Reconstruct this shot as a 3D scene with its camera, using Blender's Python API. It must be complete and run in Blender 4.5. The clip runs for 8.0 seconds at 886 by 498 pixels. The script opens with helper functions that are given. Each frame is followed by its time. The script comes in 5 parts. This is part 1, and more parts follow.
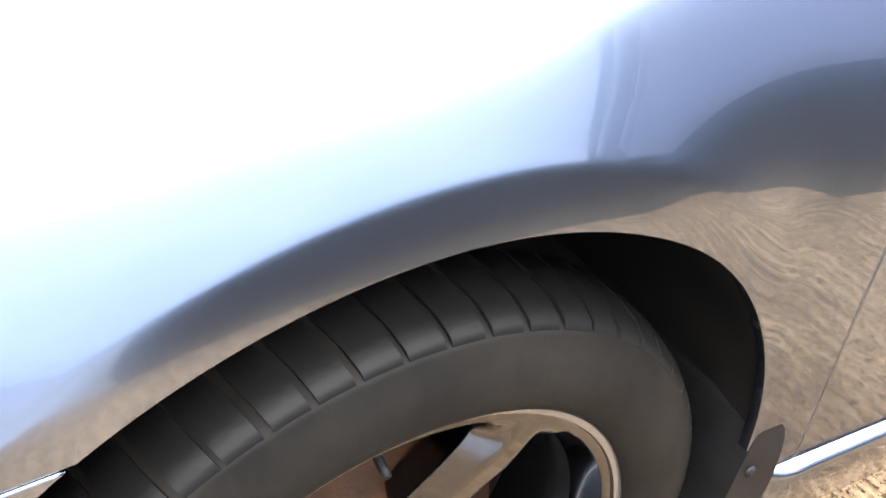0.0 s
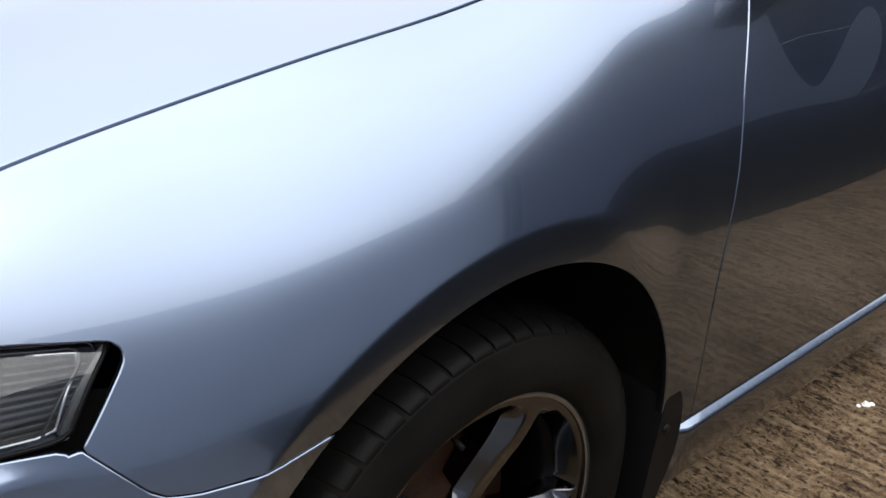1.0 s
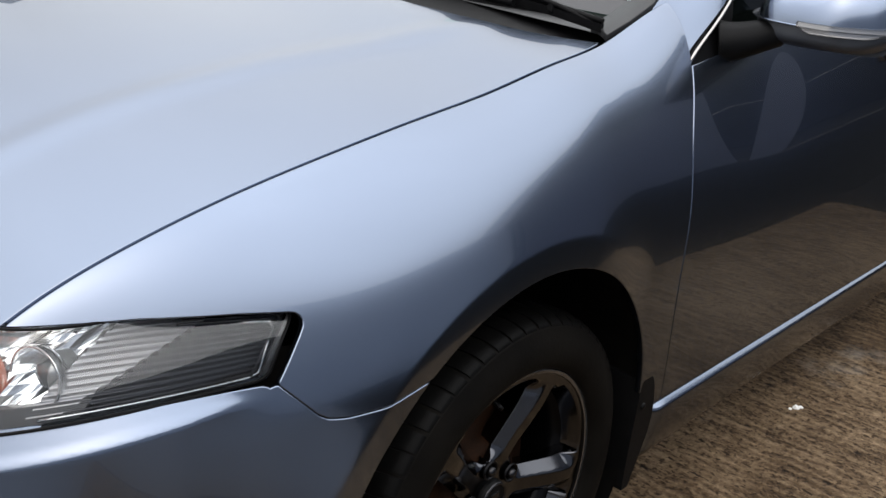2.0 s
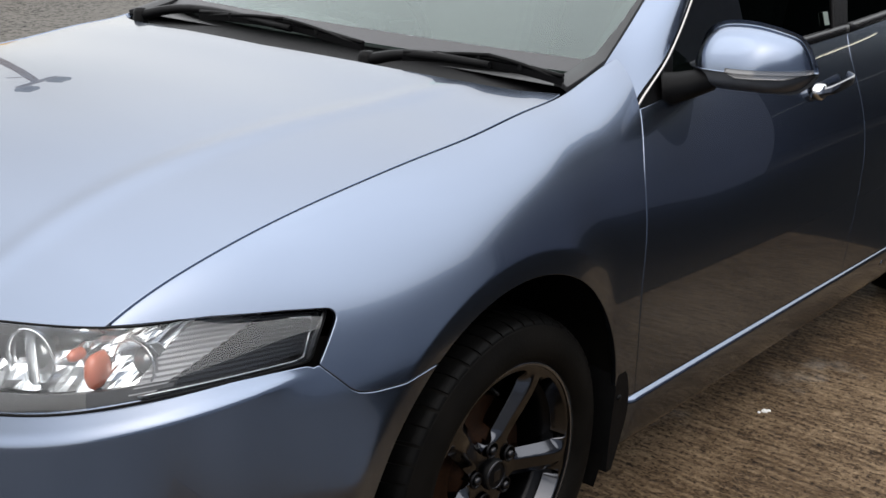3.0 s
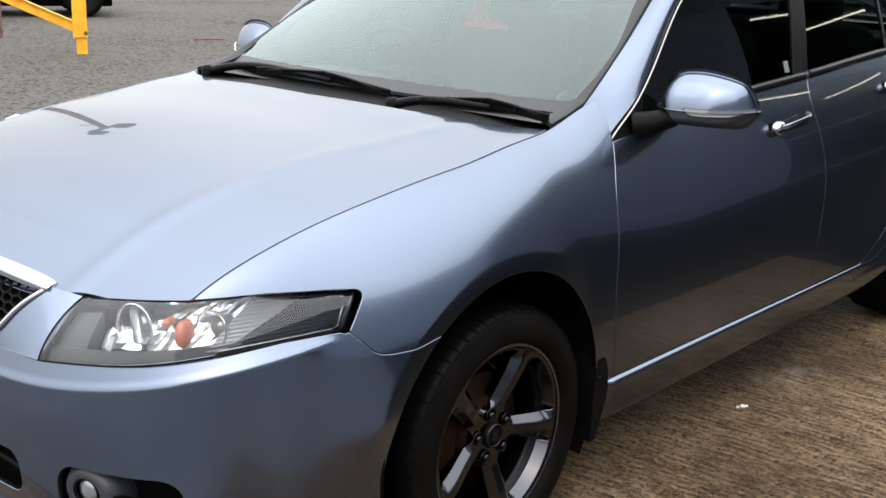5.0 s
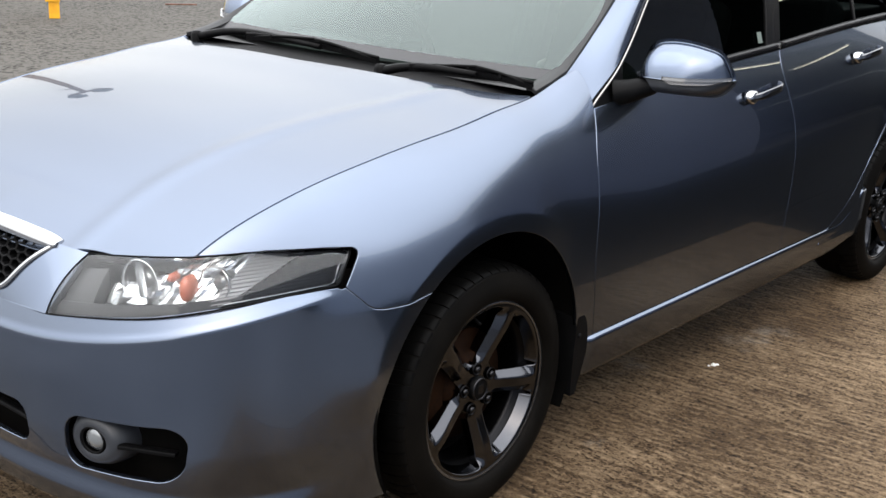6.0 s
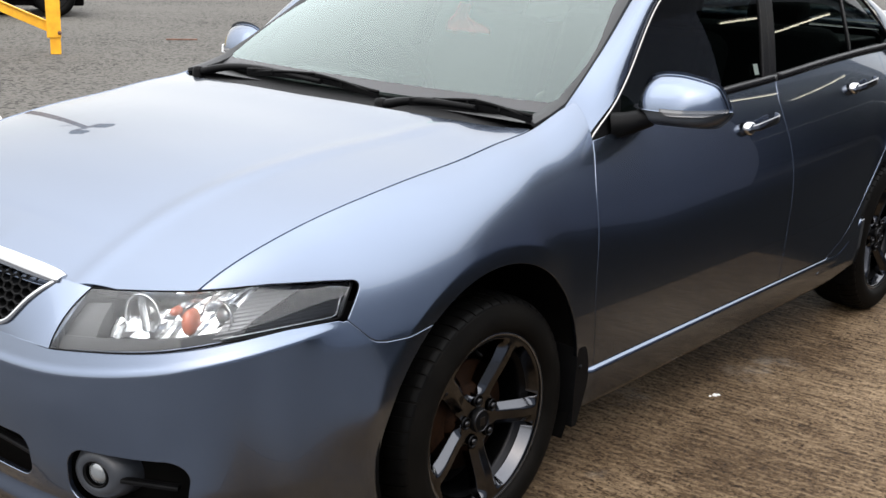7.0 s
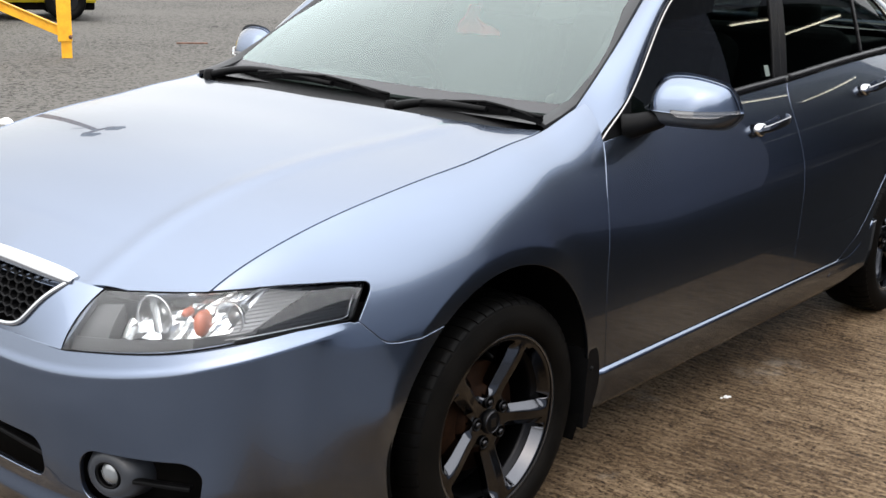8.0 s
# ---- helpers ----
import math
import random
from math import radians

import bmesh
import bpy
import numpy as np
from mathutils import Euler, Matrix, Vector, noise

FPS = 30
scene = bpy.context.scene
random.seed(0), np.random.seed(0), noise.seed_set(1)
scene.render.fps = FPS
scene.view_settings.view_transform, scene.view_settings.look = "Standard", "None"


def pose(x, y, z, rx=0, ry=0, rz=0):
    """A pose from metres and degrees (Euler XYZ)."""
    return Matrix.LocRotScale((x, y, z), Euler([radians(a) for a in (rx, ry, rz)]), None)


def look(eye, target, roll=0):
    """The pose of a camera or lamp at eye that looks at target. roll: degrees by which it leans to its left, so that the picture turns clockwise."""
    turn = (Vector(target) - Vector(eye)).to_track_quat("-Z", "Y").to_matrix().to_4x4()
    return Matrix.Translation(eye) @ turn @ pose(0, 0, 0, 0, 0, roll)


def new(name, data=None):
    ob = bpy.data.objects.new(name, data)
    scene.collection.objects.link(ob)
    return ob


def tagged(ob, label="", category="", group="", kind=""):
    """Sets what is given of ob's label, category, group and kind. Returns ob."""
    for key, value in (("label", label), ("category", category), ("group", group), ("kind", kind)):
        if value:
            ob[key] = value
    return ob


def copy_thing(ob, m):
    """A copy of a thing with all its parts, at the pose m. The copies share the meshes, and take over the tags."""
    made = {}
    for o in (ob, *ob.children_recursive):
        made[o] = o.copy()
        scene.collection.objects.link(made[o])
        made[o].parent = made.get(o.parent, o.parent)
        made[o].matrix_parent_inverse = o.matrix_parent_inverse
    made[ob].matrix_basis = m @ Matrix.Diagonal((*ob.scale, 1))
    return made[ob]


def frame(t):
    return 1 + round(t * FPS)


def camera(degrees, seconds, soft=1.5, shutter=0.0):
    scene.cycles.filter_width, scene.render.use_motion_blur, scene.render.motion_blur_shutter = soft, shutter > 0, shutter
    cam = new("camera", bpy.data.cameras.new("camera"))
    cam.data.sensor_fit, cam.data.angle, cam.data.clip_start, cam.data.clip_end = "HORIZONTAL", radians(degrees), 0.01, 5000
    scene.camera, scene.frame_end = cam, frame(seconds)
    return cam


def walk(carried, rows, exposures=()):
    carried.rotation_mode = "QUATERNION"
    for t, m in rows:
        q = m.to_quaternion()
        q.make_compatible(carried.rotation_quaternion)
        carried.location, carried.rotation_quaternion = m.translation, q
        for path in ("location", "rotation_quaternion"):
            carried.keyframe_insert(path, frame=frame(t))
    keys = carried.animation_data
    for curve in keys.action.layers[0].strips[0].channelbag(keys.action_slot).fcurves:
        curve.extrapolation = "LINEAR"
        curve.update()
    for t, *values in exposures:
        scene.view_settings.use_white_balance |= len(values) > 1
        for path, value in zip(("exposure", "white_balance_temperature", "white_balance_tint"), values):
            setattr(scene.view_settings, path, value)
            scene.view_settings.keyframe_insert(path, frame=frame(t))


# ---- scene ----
cam = camera(42.3, 8.0)
EXPOSURES = [(0.0, 3.2), (0.2, 2.45), (0.5, 1.65), (0.8, 0.72), (1.0, 0.24), (1.5, -0.28), (3.0, -0.31), (4.0, -0.19), (5.5, -0.09), (8.0, -0.01)]
PATH = [
    (0, (0.382, 1.279, 1.092), (-0.645, -0.009, -0.048), 11.6),
    (0.5, (0.554, 1.442, 1.219), (-0.604, 0.172, 0.195), 6.8),
    (1, (0.839, 1.482, 1.242), (-0.509, 0.292, 0.366), 6.3),
    (1.5, (1.070, 1.543, 1.303), (-0.351, 0.385, 0.505), 7.7),
    (1.7, (1.16, 1.60, 1.325), (-0.272, 0.45, 0.548), 7.3),
    (2.8, (1.532, 1.868, 1.382), (0.046, 0.69, 0.747), 3.1),
    (3, (1.584, 1.93, 1.388), (0.1, 0.74, 0.77), 2.8),
    (3.5, (1.687, 2.121, 1.401), (0.271, 0.842, 0.801), 2.3),
    (4, (1.741, 2.234, 1.427), (0.336, 0.929, 0.859), 2.0),
    (4.2, (1.771, 2.283, 1.449), (0.364, 0.971, 0.902), 1.8),
    (5.5, (2.035, 2.36, 1.454), (0.564, 1.12, 0.906), 1.9),
    (6, (2.063, 2.386, 1.463), (0.59, 1.166, 0.878), 2.5),
    (6.5, (2.071, 2.391, 1.473), (0.589, 1.173, 0.907), 2.6),
    (7, (2.075, 2.395, 1.469), (0.592, 1.163, 0.937), 2.1),
    (7.5, (2.076, 2.404, 1.47), (0.617, 1.144, 0.936), 1.9),
    (8, (2.079, 2.395, 1.465), (0.606, 1.149, 0.938), 1.9),
]
walk(cam, [(t, look(eye, target, roll)) for t, eye, target, roll in PATH], EXPOSURES)

# ---------------------------------------------------------------- world and light
world = bpy.data.worlds.new("overcast_sky")
scene.world = world
world.use_nodes = True
wn = world.node_tree.nodes
wl = world.node_tree.links
sky = wn.new("ShaderNodeTexSky")
sky.sky_type = "NISHITA"
sky.sun_disc = False
sky.sun_elevation = radians(48)
sky.sun_rotation = radians(60)
sky.dust_density = 4.0
mixw = wn.new("ShaderNodeMix")
mixw.data_type = "RGBA"
mixw.inputs[0].default_value = 0.8
mixw.inputs[7].default_value = (9.75, 9.8, 9.9, 1)
wl.new(sky.outputs[0], mixw.inputs[6])
co = wn.new("ShaderNodeTexCoord")
sep = wn.new("ShaderNodeSeparateXYZ")
wl.new(co.outputs["Generated"], sep.inputs[0])
rise = wn.new("ShaderNodeMapRange")
rise.inputs["From Min"].default_value, rise.inputs["From Max"].default_value = 0.0, 1.0
rise.inputs["To Min"].default_value, rise.inputs["To Max"].default_value = 0.52, 1.62
wl.new(sep.outputs[2], rise.inputs["Value"])
cloud = wn.new("ShaderNodeTexNoise")
cloud.inputs["Scale"].default_value = 2.2
cloud.inputs["Detail"].default_value = 4
wl.new(co.outputs["Generated"], cloud.inputs["Vector"])
drift = wn.new("ShaderNodeMapRange")
drift.inputs["To Min"].default_value, drift.inputs["To Max"].default_value = 0.82, 1.18
wl.new(cloud.outputs[0], drift.inputs["Value"])
both = wn.new("ShaderNodeMath")
both.operation = "MULTIPLY"
wl.new(rise.outputs[0], both.inputs[0])
wl.new(drift.outputs[0], both.inputs[1])
scale = wn.new("ShaderNodeVectorMath")
scale.operation = "SCALE"
wl.new(mixw.outputs[2], scale.inputs[0])
wl.new(both.outputs[0], scale.inputs["Scale"])
wl.new(scale.outputs[0], wn["Background"].inputs[0])
wn["Background"].inputs[1].default_value = 0.36

sun = new("sun", bpy.data.lights.new("sun", "SUN"))
sun.data.energy = 0.5
sun.data.angle = radians(45)
sun.data.color = (1.0, 0.97, 0.92)
sun.matrix_world = look((6, -4, 9), (0, 0, 0))


# ---------------------------------------------------------------- materials
def shader(name, color, rough=0.5, metal=0.0, coat=0.0, coat_rough=0.03, spec=0.5):
    m = bpy.data.materials.new(name)
    m.use_nodes = True
    b = m.node_tree.nodes["Principled BSDF"]
    b.inputs["Base Color"].default_value = (*color, 1)
    b.inputs["Roughness"].default_value = rough
    b.inputs["Metallic"].default_value = metal
    b.inputs["Coat Weight"].default_value = coat
    b.inputs["Coat Roughness"].default_value = coat_rough
    b.inputs["Specular IOR Level"].default_value = spec
    return m


def node(m, kind, **settings):
    n = m.node_tree.nodes.new(kind)
    for key, value in settings.items():
        n.inputs[key.replace("_", " ")].default_value = value
    return n


def link(m, a, b):
    m.node_tree.links.new(a, b)


def principled(m):
    return m.node_tree.nodes["Principled BSDF"]


def mottle(m, dark, light, scale, detail=6, bump=0.0, fine=0.0, fine_scale=200.0, rough=None):
    """Two scales of colour variation, fine relief and roughness variation in object space."""
    co = node(m, "ShaderNodeTexCoord")
    n1 = node(m, "ShaderNodeTexNoise", Scale=scale, Detail=detail, Roughness=0.6)
    n2 = node(m, "ShaderNodeTexNoise", Scale=fine_scale, Detail=3, Roughness=0.6)
    link(m, co.outputs["Object"], n1.inputs["Vector"])
    link(m, co.outputs["Object"], n2.inputs["Vector"])
    add = node(m, "ShaderNodeMath")
    add.operation = "MULTIPLY_ADD"
    link(m, n2.outputs[0], add.inputs[0])
    add.inputs[1].default_value = fine
    link(m, n1.outputs[0], add.inputs[2])
    ramp = node(m, "ShaderNodeValToRGB")
    ramp.color_ramp.elements[0].position, ramp.color_ramp.elements[1].position = 0.3 + fine / 2, 0.7 + fine / 2
    ramp.color_ramp.elements[0].color = (*dark, 1)
    ramp.color_ramp.elements[1].color = (*light, 1)
    link(m, add.outputs[0], ramp.inputs[0])
    link(m, ramp.outputs[0], principled(m).inputs["Base Color"])
    if rough:
        mr = node(m, "ShaderNodeMapRange")
        mr.inputs["To Min"].default_value, mr.inputs["To Max"].default_value = rough
        link(m, n1.outputs[0], mr.inputs["Value"])
        link(m, mr.outputs[0], principled(m).inputs["Roughness"])
    if bump:
        b = node(m, "ShaderNodeBump", Distance=bump)
        link(m, n2.outputs[0], b.inputs["Height"])
        link(m, b.outputs[0], principled(m).inputs["Normal"])
    return m


PAINT = shader("metallic_blue_paint", (0.133, 0.160, 0.213), 0.235, 1.0, 0.65, 0.0)
principled(PAINT).inputs["Specular Tint"].default_value = (0.54, 0.535, 0.52, 1)
BLACK = shader("black_trim", (0.008, 0.008, 0.009), 0.45, spec=0.07)
mottle(BLACK, (0.00198, 0.00198, 0.002145), (0.00363, 0.00363, 0.00396), 30, bump=0.0003, fine_scale=900, rough=(0.38, 0.55))
# Near black: the shade inside gaps, housings and cavities is in this colour.
VOID = shader("cavity_shade_black", (0.003, 0.003, 0.003), 0.9, spec=0.03)
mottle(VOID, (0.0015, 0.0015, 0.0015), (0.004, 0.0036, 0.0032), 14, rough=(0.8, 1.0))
# Handle chrome darkened: the dark surroundings it mirrors are in the colour.
HANDLE_CHROME = shader("dark_reflection_chrome", (0.20, 0.20, 0.21), 0.14, 1.0)
CHROME = shader("chrome", (0.492, 0.498, 0.51), 0.08, 1.0)
RUBBER = shader("tyre_rubber", (0.006, 0.006, 0.006), 0.5, spec=0.06)
mottle(RUBBER, (0.0015, 0.0015, 0.0015), (0.00375, 0.0035, 0.00325), 12, fine=0.3, fine_scale=160, bump=0.0004, rough=(0.38, 0.6))
SIDEWALL = shader("dusty_tyre_sidewall", (0.008, 0.007, 0.006), 0.6, spec=0.05)
mottle(SIDEWALL, (0.0018, 0.0016, 0.0014), (0.0055, 0.0047, 0.0038), 9, fine=0.3, fine_scale=140, bump=0.0004, rough=(0.5, 0.75))
ALLOY = shader("anthracite_alloy", (0.058, 0.060, 0.067), 0.16, 1.0, 0.3, 0.02)
RUST = shader("rusty_disc", (0.12, 0.05, 0.02), 0.8, 0.0, spec=0.05)
mottle(RUST, (0.005, 0.0025, 0.0014), (0.019, 0.008, 0.0034), 25, fine=0.4, bump=0.0005, rough=(0.5, 0.85))
SEAT = shader("seat_cloth", (0.03, 0.03, 0.032), 0.9)
mottle(SEAT, (0.012, 0.012, 0.0132), (0.027, 0.027, 0.0288), 40, bump=0.0006, fine_scale=700)
DASH = shader("dashboard_plastic", (0.035, 0.036, 0.038), 0.6)
mottle(DASH, (0.0168, 0.0174, 0.018), (0.027, 0.0276, 0.0288), 20, bump=0.0004, fine_scale=900)
RED = shader("red_cloth", (0.85, 0.10, 0.09), 0.85)


def glass(name, tint, gloss=1.0, sheen=(1, 1, 1)):
    m = bpy.data.materials.new(name)
    m.use_nodes = True
    nt = m.node_tree
    nt.nodes.remove(nt.nodes["Principled BSDF"])
    clear = nt.nodes.new("ShaderNodeBsdfTransparent")
    clear.inputs[0].default_value = (*tint, 1)
    shine = nt.nodes.new("ShaderNodeBsdfGlossy")
    shine.inputs["Roughness"].default_value = 0.0
    shine.inputs["Color"].default_value = (*sheen, 1)
    fres = nt.nodes.new("ShaderNodeFresnel")
    fres.inputs["IOR"].default_value = 1.52
    times = nt.nodes.new("ShaderNodeMath")
    times.operation = "MULTIPLY"
    times.use_clamp = True
    times.inputs[1].default_value = gloss
    mix = nt.nodes.new("ShaderNodeMixShader")
    nt.links.new(fres.outputs[0], times.inputs[0])
    nt.links.new(times.outputs[0], mix.inputs[0])
    nt.links.new(clear.outputs[0], mix.inputs[1])
    nt.links.new(shine.outputs[0], mix.inputs[2])
    nt.links.new(mix.outputs[0], nt.nodes["Material Output"].inputs["Surface"])
    return m


WINDSCREEN = glass("windscreen_glass", (0.72, 0.86, 0.80), 1.32, (0.86, 0.98, 0.95))
SIDE_GLASS = glass("side_window_glass", (0.16, 0.19, 0.18), 0.55)
LENS = glass("lamp_lens", (0.97, 0.98, 0.98), 0.85)


# ---------------------------------------------------------------- mesh helpers
def cubic(*pairs):
    """A natural cubic spline through (x, value) pairs, straight beyond its ends."""
    pairs = sorted(pairs)
    xs, ys = np.array(pairs, float).T
    n, h = len(xs), np.diff(xs)
    a, r = np.eye(n), np.zeros(n)
    for i in range(1, n - 1):
        a[i, i - 1 : i + 2] = h[i - 1], 2 * (h[i - 1] + h[i]), h[i]
        r[i] = 6 * ((ys[i + 1] - ys[i]) / h[i] - (ys[i] - ys[i - 1]) / h[i - 1])
    m = np.linalg.solve(a, r)

    px, py, pm, ph = (list(map(float, c)) for c in (xs, ys, m, h))
    first = (py[1] - py[0]) / ph[0] - ph[0] * pm[1] / 6
    last = (py[-1] - py[-2]) / ph[-1] + ph[-1] * pm[-2] / 6

    def single(x):
        if x <= px[0]:
            return py[0] + (x - px[0]) * first
        if x >= px[-1]:
            return py[-1] + (x - px[-1]) * last
        i = 0
        while x > px[i + 1]:
            i += 1
        p, q, k = px[i + 1] - x, x - px[i], ph[i]
        return pm[i] * p**3 / (6 * k) + pm[i + 1] * q**3 / (6 * k) + (py[i] / k - pm[i] * k / 6) * p + (py[i + 1] / k - pm[i + 1] * k / 6) * q

    def f(x):
        if isinstance(x, (float, int)):
            return np.float64(single(float(x)))
        x = np.asarray(x, float)
        i = np.clip(np.searchsorted(xs, x) - 1, 0, n - 2)
        c = np.clip(x, xs[0], xs[-1])
        p, q = xs[i + 1] - c, c - xs[i]
        k = h[i]
        y = m[i] * p**3 / (6 * k) + m[i + 1] * q**3 / (6 * k) + (ys[i] / k - m[i] * k / 6) * p + (ys[i + 1] / k - m[i + 1] * k / 6) * q
        lo = (ys[1] - ys[0]) / h[0] - h[0] * m[1] / 6
        hi = (ys[-1] - ys[-2]) / h[-1] + h[-1] * m[-2] / 6
        return y + np.minimum(x - xs[0], 0) * lo + np.maximum(x - xs[-1], 0) * hi

    return f


def smooth(a, b, x):
    if isinstance(x, (float, int)):
        t = min(max((float(x) - a) / (b - a), 0.0), 1.0)
        return np.float64(t * t * (3 - 2 * t))
    t = np.clip((np.asarray(x, float) - a) / (b - a), 0, 1)
    return t * t * (3 - 2 * t)


def sheet(surface, us, vs, keeps=(), flange=0.012, flip=False, lip=0.0015, draft=0.0):
    """A grid of surface(u, v), cut by every keep(x, y, z) >= 0, with its rim turned inwards."""
    uu, vv = np.meshgrid(np.asarray(us, float), np.asarray(vs, float), indexing="ij")
    base = np.stack(np.broadcast_arrays(*surface(uu, vv)), -1)
    nu, nv = uu.shape
    verts, polys, ids = [], [], {}

    def corners(a, how):
        return how.reduce([a[:-1, :-1], a[1:, :-1], a[1:, 1:], a[:-1, 1:]])

    whole, gone = np.ones((nu - 1, nv - 1), bool), np.zeros((nu - 1, nv - 1), bool)
    for k in keeps:
        val = np.broadcast_to(k(base[..., 0], base[..., 1], base[..., 2]), uu.shape)
        whole &= corners(val >= 0, np.logical_and)
        gone |= corners(val < 0, np.logical_and)

    def place(p):
        return tuple(float(c) for c in surface(np.float64(p[0]), np.float64(p[1])))

    def vid(p):
        key = p if isinstance(p[0], int) else (round(p[0], 7), round(p[1], 7))
        if key not in ids:
            ids[key] = len(verts)
            verts.append(tuple(base[p]) if isinstance(p[0], int) else place(p))
        return ids[key]

    for i in range(nu - 1):
        for j in range(nv - 1):
            if gone[i, j]:
                continue
            cells = ((i, j), (i + 1, j), (i + 1, j + 1), (i, j + 1))
            poly = list(cells)
            if not whole[i, j]:
                flat = {(float(uu[c]), float(vv[c])): c for c in cells}
                poly = list(flat)
                for k in keeps:
                    out = []
                    f = [float(k(*place(p))) for p in poly]
                    for a in range(len(poly)):
                        b = (a + 1) % len(poly)
                        if f[a] >= 0:
                            out.append(poly[a])
                        if (f[a] >= 0) != (f[b] >= 0):
                            ends = sorted(((poly[a], f[a]), (poly[b], f[b])))
                            lo, hi, fl, fh = np.array(ends[0][0]), np.array(ends[1][0]), ends[0][1], ends[1][1]
                            for n in range(8):
                                t = fl / (fl - fh) if n % 2 else 0.5
                                mid = lo + (hi - lo) * min(max(t, 0.03), 0.97)
                                fm = float(k(*place(mid)))
                                if (fm >= 0) == (fl >= 0):
                                    lo, fl = mid, fm
                                else:
                                    hi, fh = mid, fm
                            out.append(tuple(lo + (hi - lo) * fl / (fl - fh)))
                    poly = out
                    if len(poly) < 3:
                        break
                poly = [flat.get(p, p) for p in poly]
            idx = []
            for p in poly:
                w = vid(p)
                if w not in idx:
                    idx.append(w)
            if len(idx) >= 3:
                polys.append(idx[::-1] if flip else idx)
    bm = bmesh.new()
    bv = [bm.verts.new(p) for p in verts]
    for p in polys:
        try:
            bm.faces.new([bv[w] for w in p])
        except ValueError:
            pass
    bmesh.ops.remove_doubles(bm, verts=bm.verts, dist=0.0007)
    bm.normal_update()
    for f in bm.faces:
        f.smooth = True
    if flange:
        rim(bm, flange, lip, draft)
    return bm


def rim(bm, depth, lip=0.0015, draft=0.0):
    """Turns the open edges inwards by depth, over a small rounded lip."""
    edges = [e for e in bm.edges if e.is_boundary]
    for e in edges:
        e.smooth = False
    outward = {}
    for e in edges:
        f = e.link_faces[0]
        mid = (e.verts[0].co + e.verts[1].co) / 2
        d = (e.verts[1].co - e.verts[0].co).cross(f.normal)
        if d.dot(mid - f.calc_center_median()) < 0:
            d = -d
        if d.length > 1e-9:
            for w in e.verts:
                outward[w] = outward.get(w, Vector()) + d.normalized()
    rings = {}
    for w, d in outward.items():
        n = sum((f.normal * f.calc_area() for f in w.link_faces), Vector())
        n = n.normalized() if n.length > 1e-12 else w.normal.copy()
        d = d.normalized() if d.length > 1e-6 else d
        a = bm.verts.new(w.co + d * lip * 0.7 - n * lip * 0.3)
        b = bm.verts.new(w.co + d * lip - n * lip)
        c = bm.verts.new(w.co + d * (lip + draft) - n * depth)
        rings[w] = (w, a, b, c)
    for e in edges:
        if e.verts[0] not in rings or e.verts[1] not in rings:
            continue
        f = e.link_faces[0]
        first = next(lp for lp in f.loops if lp.edge == e)
        p, q = first.vert, first.link_loop_next.vert
        for k in range(3):
            try:
                g = bm.faces.new((rings[q][k], rings[p][k], rings[p][k + 1], rings[q][k + 1]))
                g.smooth = True
            except ValueError:
                pass


def mirrored(bm):
    """The same mesh on the other side of the car."""
    other = bm.copy()
    for w in other.verts:
        w.co.y = -w.co.y
    bmesh.ops.reverse_faces(other, faces=other.faces)
    return other


def part(name, bm, material, parent=None, label="", m=None):
    me = bpy.data.meshes.new(name)
    bm.normal_update()
    bm.to_mesh(me)
    bm.free()
    me.materials.append(material)
    ob = new(name, me)
    ob.parent = parent
    if m is not None:
        ob.matrix_basis = m
    if label:
        tagged(ob, label)
    return ob


def thing(name, label, category, m=None, group="", kind=""):
    ob = new(name)
    ob.empty_display_size = 0.1
    if m is not None:
        ob.matrix_basis = m
    return tagged(ob, label, category, group, kind)


def box(sx, sy, sz, at=(0, 0, 0), bevel=0.0, segments=2, bm=None, turn=None):
    b = bmesh.new()
    bmesh.ops.create_cube(b, size=1)
    for w in b.verts:
        w.co = Vector((w.co.x * sx, w.co.y * sy, w.co.z * sz))
    if bevel:
        bmesh.ops.bevel(b, geom=b.edges[:], offset=bevel, segments=segments, profile=0.5, affect="EDGES")
    t = Matrix.Translation(at) @ (turn or Matrix())
    b.transform(t)
    return merged(bm, b)


def merged(bm, b):
    if bm is None:
        return b
    me = bpy.data.meshes.new("join")
    b.to_mesh(me)
    b.free()
    bm.from_mesh(me)
    bpy.data.meshes.remove(me)
    return bm


def lathe(profile, axis="y", steps=64, closed=False, arc=(0.0, 2 * math.pi)):
    """Turns (radius, along) points round an axis through the origin."""
    bm = bmesh.new()
    full = abs(arc[1] - arc[0] - 2 * math.pi) < 1e-6
    rows = []
    for k in range(steps if full else steps + 1):
        a = arc[0] + (arc[1] - arc[0]) * k / steps
        row = []
        for r, h in profile:
            p = {"y": (r * math.cos(a), h, r * math.sin(a)), "z": (r * math.cos(a), r * math.sin(a), h), "x": (h, r * math.cos(a), r * math.sin(a))}[axis]
            row.append(bm.verts.new(p))
        rows.append(row)
    n = len(rows)
    for k in range(n if full else n - 1):
        a, b = rows[k], rows[(k + 1) % n]
        for i in range(len(profile) - 1 + (1 if closed else 0)):
            j = (i + 1) % len(profile)
            f = bm.faces.new((a[i], b[i], b[j], a[j]))
            f.smooth = True
    bmesh.ops.remove_doubles(bm, verts=bm.verts, dist=1e-5)
    bmesh.ops.recalc_face_normals(bm, faces=bm.faces)
    return bm


